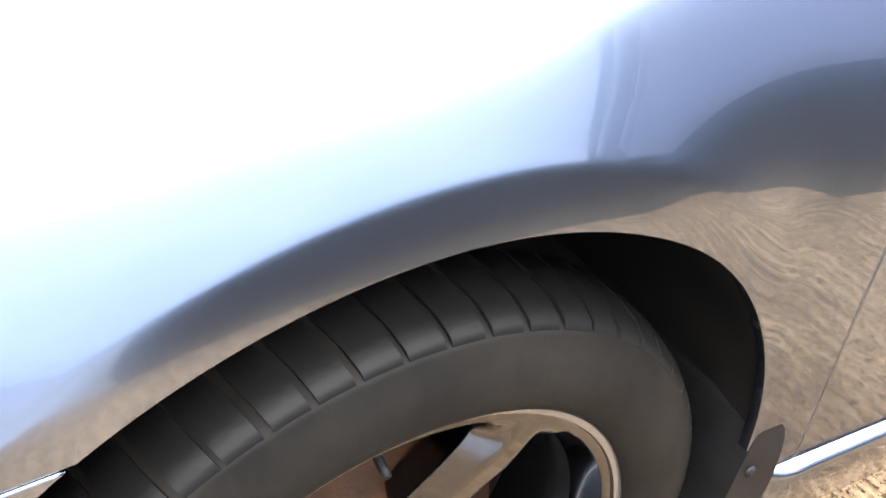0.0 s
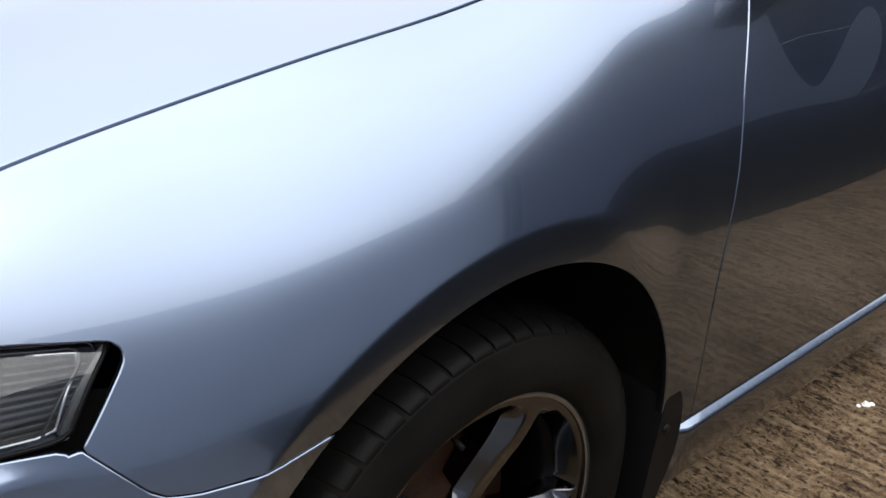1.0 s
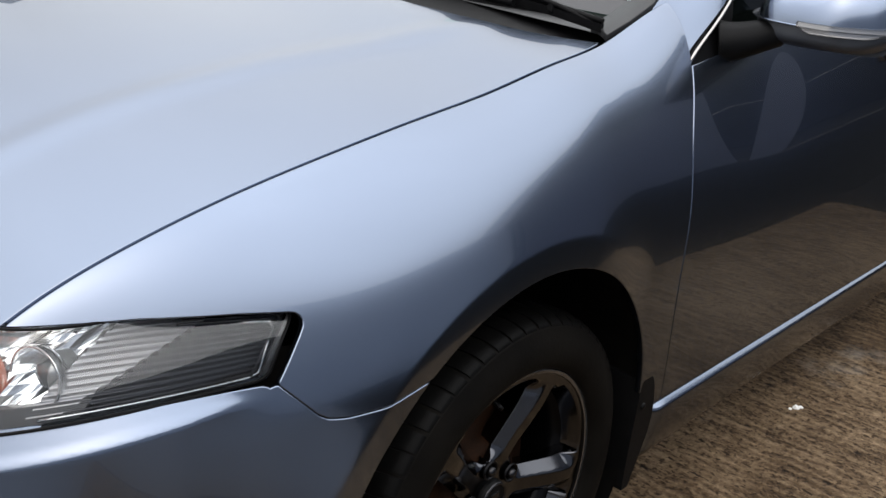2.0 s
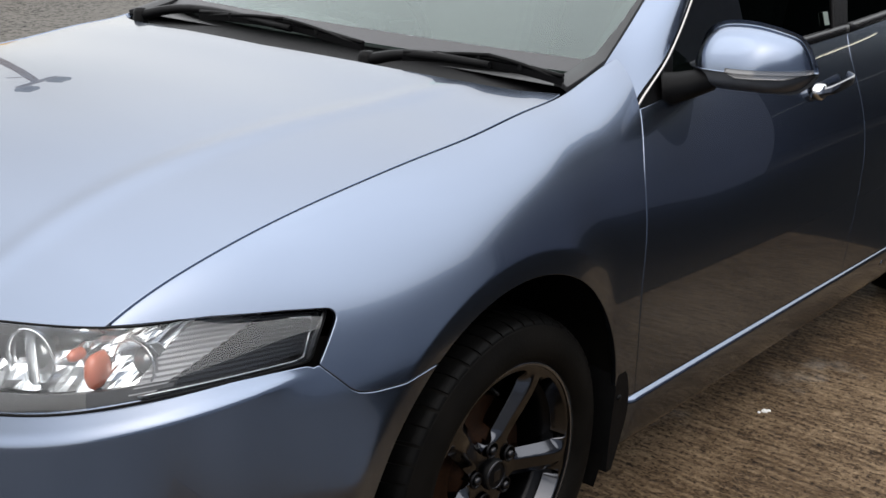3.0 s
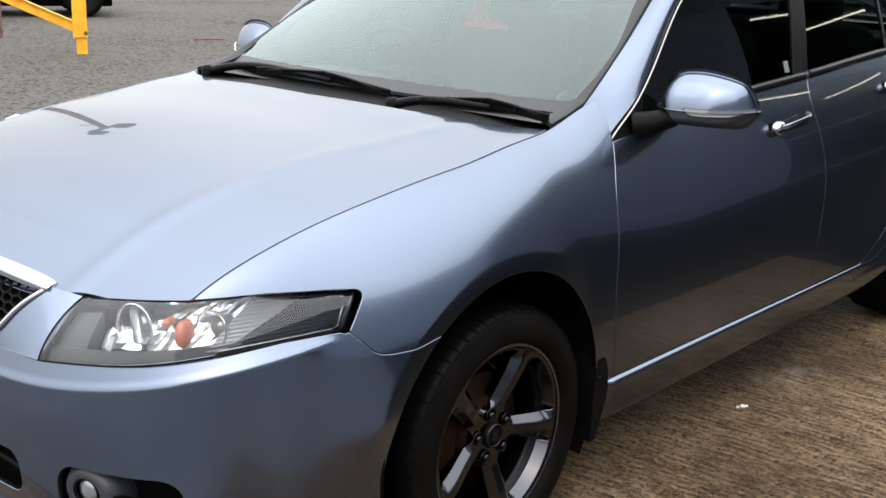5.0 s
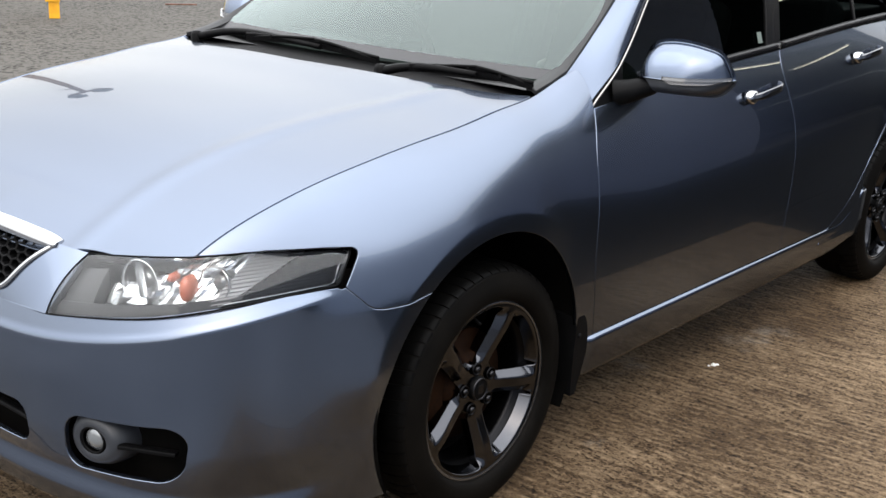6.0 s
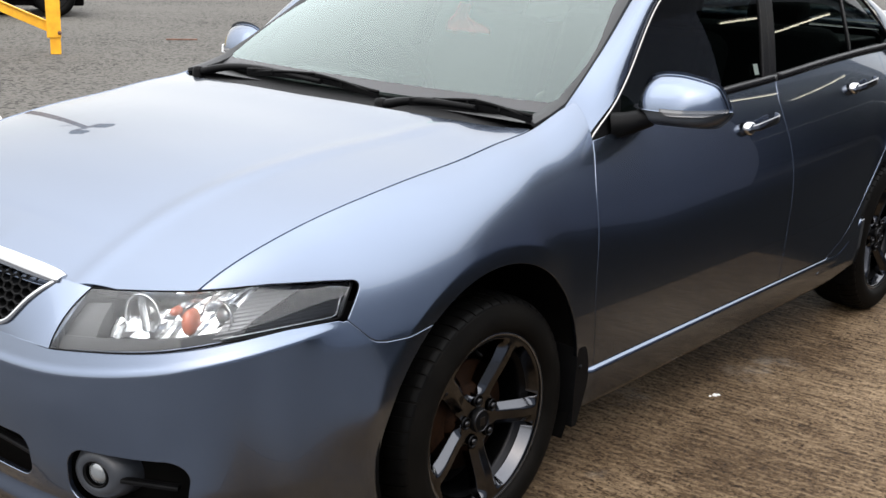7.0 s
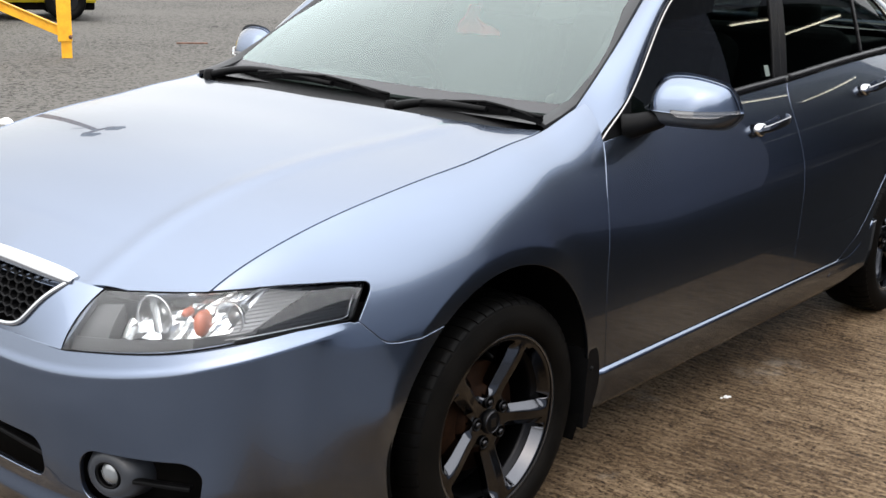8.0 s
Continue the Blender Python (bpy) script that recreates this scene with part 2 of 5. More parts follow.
def tube(points, radius, sides=8, closed=False):
    """A round bar along points."""
    bm = bmesh.new()
    pts = [Vector(p) for p in points]
    rings = []
    n = len(pts)
    for i, p in enumerate(pts):
        d = (pts[(i + 1) % n if closed else min(i + 1, n - 1)] - pts[(i - 1) if closed else max(i - 1, 0)]).normalized()
        side = d.cross(Vector((0, 0, 1)))
        side = side.normalized() if side.length > 1e-3 else Vector((1, 0, 0))
        up = side.cross(d)
        r = radius[i] if isinstance(radius, (list, tuple)) else radius
        rings.append([bm.verts.new(p + side * r * math.cos(2 * math.pi * k / sides) + up * r * math.sin(2 * math.pi * k / sides)) for k in range(sides)])
    for i in range(n if closed else n - 1):
        a, b = rings[i], rings[(i + 1) % n]
        for k in range(sides):
            f = bm.faces.new((a[k], a[(k + 1) % sides], b[(k + 1) % sides], b[k]))
            f.smooth = True
    if not closed:
        bm.faces.new(rings[0][::-1])
        bm.faces.new(rings[-1])
    bmesh.ops.recalc_face_normals(bm, faces=bm.faces)
    return bm


def curve3(*points, steps=24):
    """A smooth curve through a few points."""
    k = np.linspace(0, 1, len(points))
    fs = [cubic(*zip(k, c)) for c in np.array(points, float).T]
    return [tuple(float(f(t)) for f in fs) for t in np.linspace(0, 1, steps)]


# ---------------------------------------------------------------- the car's lines
# x ahead from the front axle, y to the car's left, z up from the ground
HUB_Z, REAR_X = 0.315, -2.67
ARCH_F, ARCH_R, ARCH = (0.029, 0.356), (-2.64, 0.36), 0.3755
EDGE = ARCH + 0.046

top_y = cubic((0.80, 0.625), (0.715, 0.642), (0.58, 0.677), (0.43, 0.702), (0.15, 0.719), (-0.155, 0.718), (-0.274, 0.714), (-0.444, 0.706), (-0.9, 0.742), (-1.6, 0.745), (-2.4, 0.735), (-2.8, 0.70), (-3.2, 0.66), (-3.74, 0.60))
top_z = cubic((0.80, 0.70), (0.715, 0.767), (0.58, 0.840), (0.43, 0.8875), (0.30, 0.9135), (0.15, 0.9360), (-0.006, 0.9548), (-0.155, 0.9775), (-0.274, 0.992), (-0.444, 1.038), (-0.9, 1.066), (-1.6, 1.100), (-2.4, 1.145), (-2.8, 1.16), (-3.2, 1.13), (-3.74, 1.08))
side_y = cubic((0.80, 0.64), (0.72, 0.70), (0.60, 0.775), (0.43, 0.847), (0.25, 0.867), (0.0, 0.868), (-0.45, 0.866), (-1.5, 0.871), (-2.67, 0.872), (-3.2, 0.85), (-3.6, 0.775), (-3.74, 0.72))
side_z = cubic((0.80, 0.60), (0.6, 0.62), (0.43, 0.63), (0.2, 0.69), (0.0, 0.71), (-0.45, 0.65), (-1.5, 0.64), (-2.67, 0.72), (-3.74, 0.74))
belt_z = cubic((-0.30, 0.945), (-0.46, 0.957), (-1.22, 1.021), (-1.57, 1.039), (-1.9, 1.061), (-2.38, 1.088), (-2.7, 1.10))
top_angle = cubic((0.72, 40), (0.43, 28), (0.0, 22), (-0.25, 17), (-0.45, 23), (-0.62, 44), (-0.8, 58), (-1.6, 60), (-2.5, 58), (-3.2, 25), (-3.74, 15))
top_pull = cubic((0.72, 0.03), (0.43, 0.07), (0.0, 0.085), (-0.3, 0.088), (-0.5, 0.087), (-1.6, 0.085), (-3.0, 0.07), (-3.74, 0.05))
low_pull = cubic((0.72, 0.05), (0.43, 0.09), (0.2, 0.125), (0.0, 0.155), (-0.2, 0.17), (-0.45, 0.19), (-1.6, 0.22), (-2.6, 0.18), (-3.74, 0.12))


def flare(x, z):
    """The raised lip round a wheel arch."""
    h = 0
    for (cx, cz), fore in ((ARCH_F, 1), (ARCH_R, -1)):
        r = np.hypot(x - cx, z - cz)
        k = smooth(0.36, 0.50, z) * smooth(-0.33, -0.12, (x - cx) * fore)
        lip = np.where(r > EDGE, np.exp(-(r - EDGE) / 0.075), 1 - (EDGE - r) / 0.046 * 0.25)
        h = h + 0.013 * k * lip
    return h


def flank(u, v):
    """The car's left side: u is x; v 0 to 1 from the top line over the shoulder, 1 to 2 down to the sill."""
    ty, tz, sy, sz = top_y(u), top_z(u), side_y(u), side_z(u)
    a, p, q = np.radians(top_angle(u)), top_pull(u), low_pull(u)
    t = np.clip(v, 0, 1)
    b0, b1, b2, b3 = (1 - t) ** 3, 3 * t * (1 - t) ** 2, 3 * t * t * (1 - t), t**3
    y = b0 * ty + b1 * (ty + p * np.cos(a)) + b2 * sy + b3 * sy
    z = b0 * tz + b1 * (tz - p * np.sin(a)) + b2 * (sz + q) + b3 * sz
    w = np.clip(v - 1, 0, 1)
    z = z + (0.20 - sz) * w
    y = y - 0.016 * w * w
    y = y + flare(u, z)
    return u + 0 * v, y, z


door_x = cubic((1.10, -0.50), (0.957, -0.456), (0.86, -0.415), (0.75, -0.402), (0.6, -0.402), (0.39, -0.425), (0.2, -0.44))
pillar_x = cubic((1.10, -1.60), (1.035, -1.570), (1.0, -1.556), (0.92, -1.560), (0.82, -1.585), (0.68, -1.60), (0.37, -1.585), (0.2, -1.58))
rear_door_x = cubic((1.15, -2.50), (1.0, -2.52), (0.85, -2.50), (0.744, -2.441), (0.62, -2.352), (0.484, -2.222), (0.404, -2.11), (0.37, -2.03), (0.2, -1.9))
GAP = 0.0022


def out_of_arch(grow=0.0):
    return lambda x, y, z: np.minimum(np.hypot(x - ARCH_F[0], z - ARCH_F[1]), np.hypot(x - ARCH_R[0], z - ARCH_R[1])) - ARCH - grow


# lamp and bumper outlines on the flank
lamp_top = [(0.785, 0.373, 0.727), (0.772, 0.45, 0.737), (0.715, 0.642, 0.766), (0.60, 0.708, 0.771), (0.50, 0.755, 0.768), (0.426, 0.785, 0.763)]
lamp_low = [(0.885, 0.36, 0.614), (0.862, 0.47, 0.630), (0.815, 0.60, 0.650), (0.73, 0.70, 0.672), (0.60, 0.768, 0.688), (0.48, 0.802, 0.693)]


SEAM_X = [0.20, 0.267, 0.34, 0.40, 0.425, 0.438, 0.48, 0.52]
SEAM_Z = [0.655, 0.648, 0.638, 0.638, 0.642, 0.650, 0.694, 0.74]


def above_lamp(x, y, z):
    """Keeps what lies above the lamp and behind its tip and above the bumper's seam."""
    top = np.interp(x, [0.426, 0.50, 0.60, 0.715, 0.80], [0.765, 0.770, 0.772, 0.766, 0.74]) + 0.003
    seam = np.interp(x, SEAM_X, SEAM_Z) + 0.0015
    r = 0.020
    a, b = z - top + r, (0.426 + (0.765 - z) * 0.72 - x) / 1.232 + r
    corner = np.hypot(np.maximum(a, 0), np.maximum(b, 0)) + np.minimum(np.maximum(a, b), 0) - r
    return np.where(x > 0.16, np.minimum(corner, z - seam), 1)


def in_lamp(x, y, z):
    """Keeps what lies inside the lamp's rounded tip."""
    r = 0.017
    top = np.interp(x, [0.426, 0.50, 0.60, 0.715, 0.80], [0.765, 0.770, 0.772, 0.766, 0.74])
    a, b = z - top + r, (0.4275 + (0.765 - z) * 0.72 - x) / 1.232 + r
    corner = np.hypot(np.maximum(a, 0), np.maximum(b, 0)) + np.minimum(np.maximum(a, b), 0) - r
    return np.where(x < 0.52, -corner, 1)


bonnet_front = cubic((0.0, 0.845), (0.18, 0.835), (0.30, 0.816), (0.373, 0.789), (0.45, 0.776), (0.642, 0.718), (0.72, 0.69))
bonnet_rear = cubic((0.0, -0.145), (0.3, -0.165), (0.55, -0.215), (0.66, -0.262), (0.72, -0.30))
crown = cubic((0.85, 0.022), (0.7, 0.024), (0.4, 0.036), (0.0, 0.040), (-0.3, 0.034))


def bonnet_top(u, v):
    """u is x; v is 0 on the middle line, 1 at the wing's seam."""
    yg = top_y(u) - 0.0095
    front = smooth(0.60, 0.86, u)
    y = v * yg
    ridge_y = 0.335 + 0.20 * (0.82 - u) / 1.05
    z = top_z(u) + crown(u) * (1 - np.abs(v) ** 2.4)
    nose = np.minimum(np.maximum(u - 0.70, 0), 0.2)
    z = z + nose * (1 - np.abs(v)) * 0.20
    d = y - ridge_y
    z = z + 0.0036 * np.exp(-((d / 0.032) ** 2)) * smooth(-0.28, -0.05, u)
    return u + 0 * v, y, z


# bumper: plan outline by y, pushed in by height
plan_x = cubic((0.0, 0.930), (0.2, 0.922), (0.4, 0.896), (0.55, 0.852), (0.66, 0.789), (0.735, 0.707), (0.79, 0.605), (0.823, 0.51), (0.844, 0.42), (0.851, 0.36), (0.857, 0.30), (0.861, 0.24))
_py = np.array([0, 0.1, 0.2, 0.3, 0.4, 0.5, 0.58, 0.65, 0.70, 0.74, 0.775, 0.80, 0.82, 0.836, 0.846, 0.851, 0.856, 0.861])
_px = plan_x(_py)
_len = np.r_[0, np.cumsum(np.hypot(np.diff(_px), np.diff(_py)))]
_s = _len / _len[-1]
plan_ys, plan_xs = cubic(*zip(_s, _py)), cubic(*zip(_s, _px))
low_k = np.array(lamp_low)
rim_line = cubic((0.0, 0.606), (0.3, 0.616), (0.42, 0.636), (0.52, 0.655), (0.62, 0.672), (0.72, 0.690), (1.0, 0.70))
ledge_high = cubic((0.0, 0.052), (0.42, 0.052), (0.52, 0.045), (0.65, 0.030), (0.8, 0.022), (1.0, 0.022))
RIM_D = [-0.68, -0.594, -0.51, -0.445, -0.401, -0.322, -0.168, 0.03, 0.215, 0.392, 0.525, 0.95]
RIM_Z = [0.655, 0.648, 0.638, 0.639, 0.648, 0.693, 0.688, 0.672, 0.650, 0.630, 0.614, 0.610]


def below_rim(x, y, z):
    """Keeps what lies under the lamps and under the wing's seam."""
    return np.where(x < 0.482, np.interp(x, SEAM_X, SEAM_Z) - 0.003, np.interp(x - y, RIM_D, RIM_Z) - 0.0005) - z


_fx, _fv = np.linspace(0.20, 0.62, 43), np.linspace(0.3, 2.0, 120)
_fz = np.linspace(0.18, 0.73, 56)
_gx, _gy, _gz = (np.broadcast_to(c, (43, 120)) for c in flank(_fx[:, None], _fv[None, :]))
flank_table = np.array([np.interp(_fz, _gz[k][::-1], _gy[k][::-1]) for k in range(43)])


def flank_y(x, z):
    """The flank's y at a place seen from the side."""
    a = np.clip((np.asarray(x, float) - 0.20) / 0.01, 0, 41.999)
    b = np.clip((np.asarray(z, float) - 0.18) / 0.01, 0, 54.999)
    i, j = a.astype(int), b.astype(int)
    p, q = a - i, b - j
    g = flank_table
    return (g[i, j] * (1 - p) + g[i + 1, j] * p) * (1 - q) + (g[i, j + 1] * (1 - p) + g[i + 1, j + 1] * p) * q


def bumper_face(u, v):
    """u 0 at the middle, 1 at the wheel arch; v 0 at the top edge, 1 at the foot."""
    x, y = plan_xs(u), plan_ys(u)
    e = 1e-3
    tx, ty = plan_xs(u + e) - plan_xs(u - e), plan_ys(u + e) - plan_ys(u - e)
    n = np.hypot(tx, ty)
    nx, ny = ty / n, -tx / n
    zt = 0.72
    zb = 0.185 + 0.0 * u
    z = zt + (zb - zt) * v
    rise = np.clip((z - rim_line(u) + ledge_high(u)) / ledge_high(u), 0, 1.8)
    push = -0.021 * rise * smooth(0, 0.45, rise)
    push = push - 0.25 * np.maximum(0.36 - z, 0) ** 1.5 - 0.02 * smooth(0.55, 0.30, z) * (1 - smooth(0.3, 0.6, u))
    push = push + 0.012 * smooth(0.27, 0.22, z) * (1 - smooth(0.75, 0.95, u))
    px, py = x + nx * push, y + ny * push
    w = smooth(0.60, 0.47, px)
    return px, py * (1 - w) + flank_y(px, z) * w, z


def rounded_hole(cy, cz, hy, hz, r, slant=0.0, rise=0.0):
    """Keeps what lies outside a rounded opening seen from ahead."""

    def keep(x, y, z):
        a = np.abs(y - cy - slant * (z - cz)) - hy + r
        b = np.abs(z - cz - rise * (y - cy)) - hz + r
        return np.hypot(np.maximum(a, 0), np.maximum(b, 0)) + np.minimum(np.maximum(a, b), 0) - r

    return keep


FOG_HOLE = rounded_hole(0.532, 0.352, 0.140, 0.064, 0.05, 0.12, 0.07)
MID_HOLE = rounded_hole(0.0, 0.344, 0.278, 0.050, 0.035)

# ---------------------------------------------------------------- the ground
def ridged_concrete():
    """Tamped ridges across the slab, pitted and stained brown."""
    m = shader("ridged_concrete", (0.13, 0.10, 0.075), 0.75, spec=0.08)
    co = node(m, "ShaderNodeTexCoord")
    warp = node(m, "ShaderNodeTexNoise", Scale=3.5, Detail=3)
    link(m, co.outputs["Object"], warp.inputs["Vector"])
    bend = node(m, "ShaderNodeVectorMath")
    bend.operation = "MULTIPLY_ADD"
    bend.inputs[1].default_value = (0.05, 0.0, 0.0)
    link(m, warp.outputs["Color"], bend.inputs[0])
    link(m, co.outputs["Object"], bend.inputs[2])
    squash = node(m, "ShaderNodeMapping")
    squash.inputs["Scale"].default_value = (40.0, 8.0, 1.0)
    squash.inputs["Rotation"].default_value = (0, 0, radians(-5))
    link(m, bend.outputs[0], squash.inputs["Vector"])
    ridge = node(m, "ShaderNodeTexNoise", Scale=1.0, Detail=4, Roughness=0.68)
    link(m, squash.outputs[0], ridge.inputs["Vector"])
    fine = node(m, "ShaderNodeTexNoise", Scale=48.0, Detail=6, Roughness=0.88)
    link(m, co.outputs["Object"], fine.inputs["Vector"])
    stain = node(m, "ShaderNodeTexNoise", Scale=1.3, Detail=7, Roughness=0.68)
    link(m, co.outputs["Object"], stain.inputs["Vector"])
    speck = node(m, "ShaderNodeMapping")
    speck.inputs["Scale"].default_value = (125.0, 80.0, 1.0)
    speck.inputs["Rotation"].default_value = (0, 0, radians(-5))
    link(m, co.outputs["Object"], speck.inputs["Vector"])
    pits = node(m, "ShaderNodeTexNoise", Scale=1.0, Detail=2, Roughness=0.6)
    link(m, speck.outputs[0], pits.inputs["Vector"])
    turned = node(m, "ShaderNodeMapping")
    turned.inputs["Rotation"].default_value = (0, 0, radians(-5))
    link(m, bend.outputs[0], turned.inputs["Vector"])
    tamp = node(m, "ShaderNodeTexWave", Scale=10.5, Distortion=6.0, Detail=4, Detail_Scale=1.3, Detail_Roughness=0.7)
    link(m, turned.outputs[0], tamp.inputs["Vector"])
    gather = node(m, "ShaderNodeMath")
    gather.operation = "MULTIPLY_ADD"
    link(m, ridge.outputs[0], gather.inputs[0])
    gather.inputs[1].default_value = 0.55
    link(m, pits.outputs[0], gather.inputs[2])
    pit = node(m, "ShaderNodeMapRange")
    pit.inputs["From Min"].default_value, pit.inputs["From Max"].default_value = 0.63, 0.72
    link(m, gather.outputs[0], pit.inputs["Value"])

    def maths(kind, a, b):
        n = node(m, "ShaderNodeMath")
        n.operation = kind
        for k, v in enumerate((a, b)):
            if isinstance(v, (int, float)):
                n.inputs[k].default_value = v
            else:
                link(m, v, n.inputs[k])
        return n.outputs[0]

    height = maths("ADD", maths("MULTIPLY", ridge.outputs[0], 0.55), maths("MULTIPLY", fine.outputs[0], 0.35))
    height = maths("ADD", height, maths("MULTIPLY", pit.outputs[0], 0.22))
    height = maths("ADD", height, maths("MULTIPLY", tamp.outputs["Fac"], 0.13))
    tone = maths("ADD", maths("MULTIPLY", ridge.outputs[0], 0.34), maths("MULTIPLY", fine.outputs[0], 0.62))
    tone = maths("ADD", tone, maths("MULTIPLY", stain.outputs[0], 0.62))
    tone = maths("ADD", tone, maths("MULTIPLY", pit.outputs[0], 0.22))
    tone = maths("ADD", tone, maths("MULTIPLY", tamp.outputs["Fac"], 0.06))
    holes = node(m, "ShaderNodeMapping")
    holes.inputs["Scale"].default_value = (70.0, 30.0, 1.0)
    holes.inputs["Rotation"].default_value = (0, 0, radians(-5))
    link(m, bend.outputs[0], holes.inputs["Vector"])
    hole = node(m, "ShaderNodeTexNoise", Scale=1.0, Detail=3, Roughness=0.55)
    link(m, holes.outputs[0], hole.inputs["Vector"])
    deep = node(m, "ShaderNodeMapRange")
    deep.inputs["From Min"].default_value, deep.inputs["From Max"].default_value = 0.60, 0.68
    link(m, hole.outputs[0], deep.inputs["Value"])
    tone = maths("SUBTRACT", tone, maths("MULTIPLY", deep.outputs[0], 0.28))
    height = maths("SUBTRACT", height, maths("MULTIPLY", deep.outputs[0], 0.30))
    tone = maths("SUBTRACT", tone, 0.205)
    ramp = node(m, "ShaderNodeValToRGB")
    e = ramp.color_ramp.elements
    e[0].position, e[0].color = 0.44, (0.009, 0.006, 0.004, 1)
    e[1].position, e[1].color = 0.97, (0.215, 0.155, 0.096, 1)
    for at, tint in ((0.62, (0.030, 0.0180, 0.0092)), (0.78, (0.069, 0.0445, 0.0240))):
        mid = e.new(at)
        mid.color = (*tint, 1)
    link(m, tone, ramp.inputs[0])
    # pale spilt patches
    spill = node(m, "ShaderNodeTexNoise", Scale=0.9, Detail=8, Roughness=0.72)
    place = node(m, "ShaderNodeMapping")
    place.inputs["Location"].default_value = (3.1, 1.2, 0)
    link(m, co.outputs["Object"], place.inputs["Vector"])
    link(m, place.outputs[0], spill.inputs["Vector"])
    sp = node(m, "ShaderNodeMapRange")
    sp.inputs["From Min"].default_value, sp.inputs["From Max"].default_value = 0.60, 0.78
    sp.inputs["To Max"].default_value = 0.6
    near = node(m, "ShaderNodeMapping")
    near.inputs["Location"].default_value = (1.72 / 0.42, -0.80 / 0.24, 0)
    near.inputs["Scale"].default_value = (1 / 0.42, 1 / 0.24, 0)
    link(m, co.outputs["Object"], near.inputs["Vector"])
    away = node(m, "ShaderNodeVectorMath")
    away.operation = "LENGTH"
    link(m, near.outputs[0], away.inputs[0])
    blot = node(m, "ShaderNodeMapRange")
    blot.inputs["To Min"].default_value, blot.inputs["To Max"].default_value = 0.26, 0.0
    link(m, away.outputs["Value"], blot.inputs["Value"])
    link(m, maths("ADD", spill.outputs[0], blot.outputs[0]), sp.inputs["Value"])
    mix = node(m, "ShaderNodeMix")
    mix.data_type = "RGBA"
    mix.inputs[7].default_value = (0.30, 0.285, 0.265, 1)
    link(m, sp.outputs[0], mix.inputs[0])
    link(m, ramp.outputs[0], mix.inputs[6])
    link(m, mix.outputs[2], principled(m).inputs["Base Color"])
    rough = node(m, "ShaderNodeMapRange")
    rough.inputs["To Min"].default_value, rough.inputs["To Max"].default_value = 0.45, 0.9
    link(m, stain.outputs[0], rough.inputs["Value"])
    link(m, rough.outputs[0], principled(m).inputs["Roughness"])
    b = node(m, "ShaderNodeBump", Distance=0.012, Strength=0.9)
    link(m, height, b.inputs["Height"])
    link(m, b.outputs[0], principled(m).inputs["Normal"])
    return m


def stony_tarmac():
    """Worn tarmac with pale chips of stone."""
    m = shader("stony_tarmac", (0.10, 0.095, 0.09), 0.9, spec=0.1)
    co = node(m, "ShaderNodeTexCoord")
    chips = node(m, "ShaderNodeTexVoronoi", Scale=34.0)
    wear = node(m, "ShaderNodeTexNoise", Scale=0.45, Detail=7, Roughness=0.65)
    grit = node(m, "ShaderNodeTexNoise", Scale=18.0, Detail=6, Roughness=0.8)
    for n in (chips, wear, grit):
        link(m, co.outputs["Object"], n.inputs["Vector"])
    sep = node(m, "ShaderNodeSeparateColor")
    link(m, chips.outputs["Color"], sep.inputs[0])
    a = node(m, "ShaderNodeMath")
    a.operation = "MULTIPLY_ADD"
    link(m, sep.outputs[0], a.inputs[0])
    a.inputs[1].default_value = 0.62
    link(m, grit.outputs[0], a.inputs[2])
    c = node(m, "ShaderNodeMath")
    c.operation = "MULTIPLY_ADD"
    link(m, wear.outputs[0], c.inputs[0])
    c.inputs[1].default_value = 0.5
    link(m, a.outputs[0], c.inputs[2])
    ramp = node(m, "ShaderNodeValToRGB")
    e = ramp.color_ramp.elements
    e[0].position, e[0].color = 0.72, (0.008, 0.0077, 0.0072, 1)
    e[1].position, e[1].color = 1.0, (0.092, 0.087, 0.079, 1)
    link(m, c.outputs[0], ramp.inputs[0])
    link(m, ramp.outputs[0], principled(m).inputs["Base Color"])
    b = node(m, "ShaderNodeBump", Distance=0.02, Strength=0.8)
    link(m, a.outputs[0], b.inputs["Height"])
    link(m, b.outputs[0], principled(m).inputs["Normal"])
    return m


CONCRETE = ridged_concrete()
TARMAC = stony_tarmac()

bm = bmesh.new()
bmesh.ops.create_grid(bm, x_segments=2, y_segments=2, size=400)
ground = tagged(part("ground", bm, TARMAC), "grey weathered tarmac and gravel yard", "ground", kind="structure")
ground.location.z = -0.004
bm = box(4.2, 3.5, 0.2, (-0.9, -0.13, -0.1))
tagged(part("concrete_apron", bm, CONCRETE), "brown stained concrete slab with tamped ridges", "pavement", kind="structure")

# Unseen paving added to brighten what the bumper and wing mirror.
FORECOURT = shader("grey_concrete", (0.16, 0.165, 0.175), 0.8, spec=0.2)
mottle(FORECOURT, (0.070, 0.073, 0.080), (0.115, 0.119, 0.128), 1.6, fine=0.4, fine_scale=60, bump=0.004, rough=(0.7, 0.95))
bm = box(8.0, 12.18, 0.2, (5.204, -1.51, -0.099))
bm = box(1.19, 2.95, 0.2, (0.606, 3.1, -0.099), bm=bm)
tagged(part("forecourt", bm, FORECOURT), "unseen grey forecourt added ahead of the car for reflections", "pavement", kind="structure")

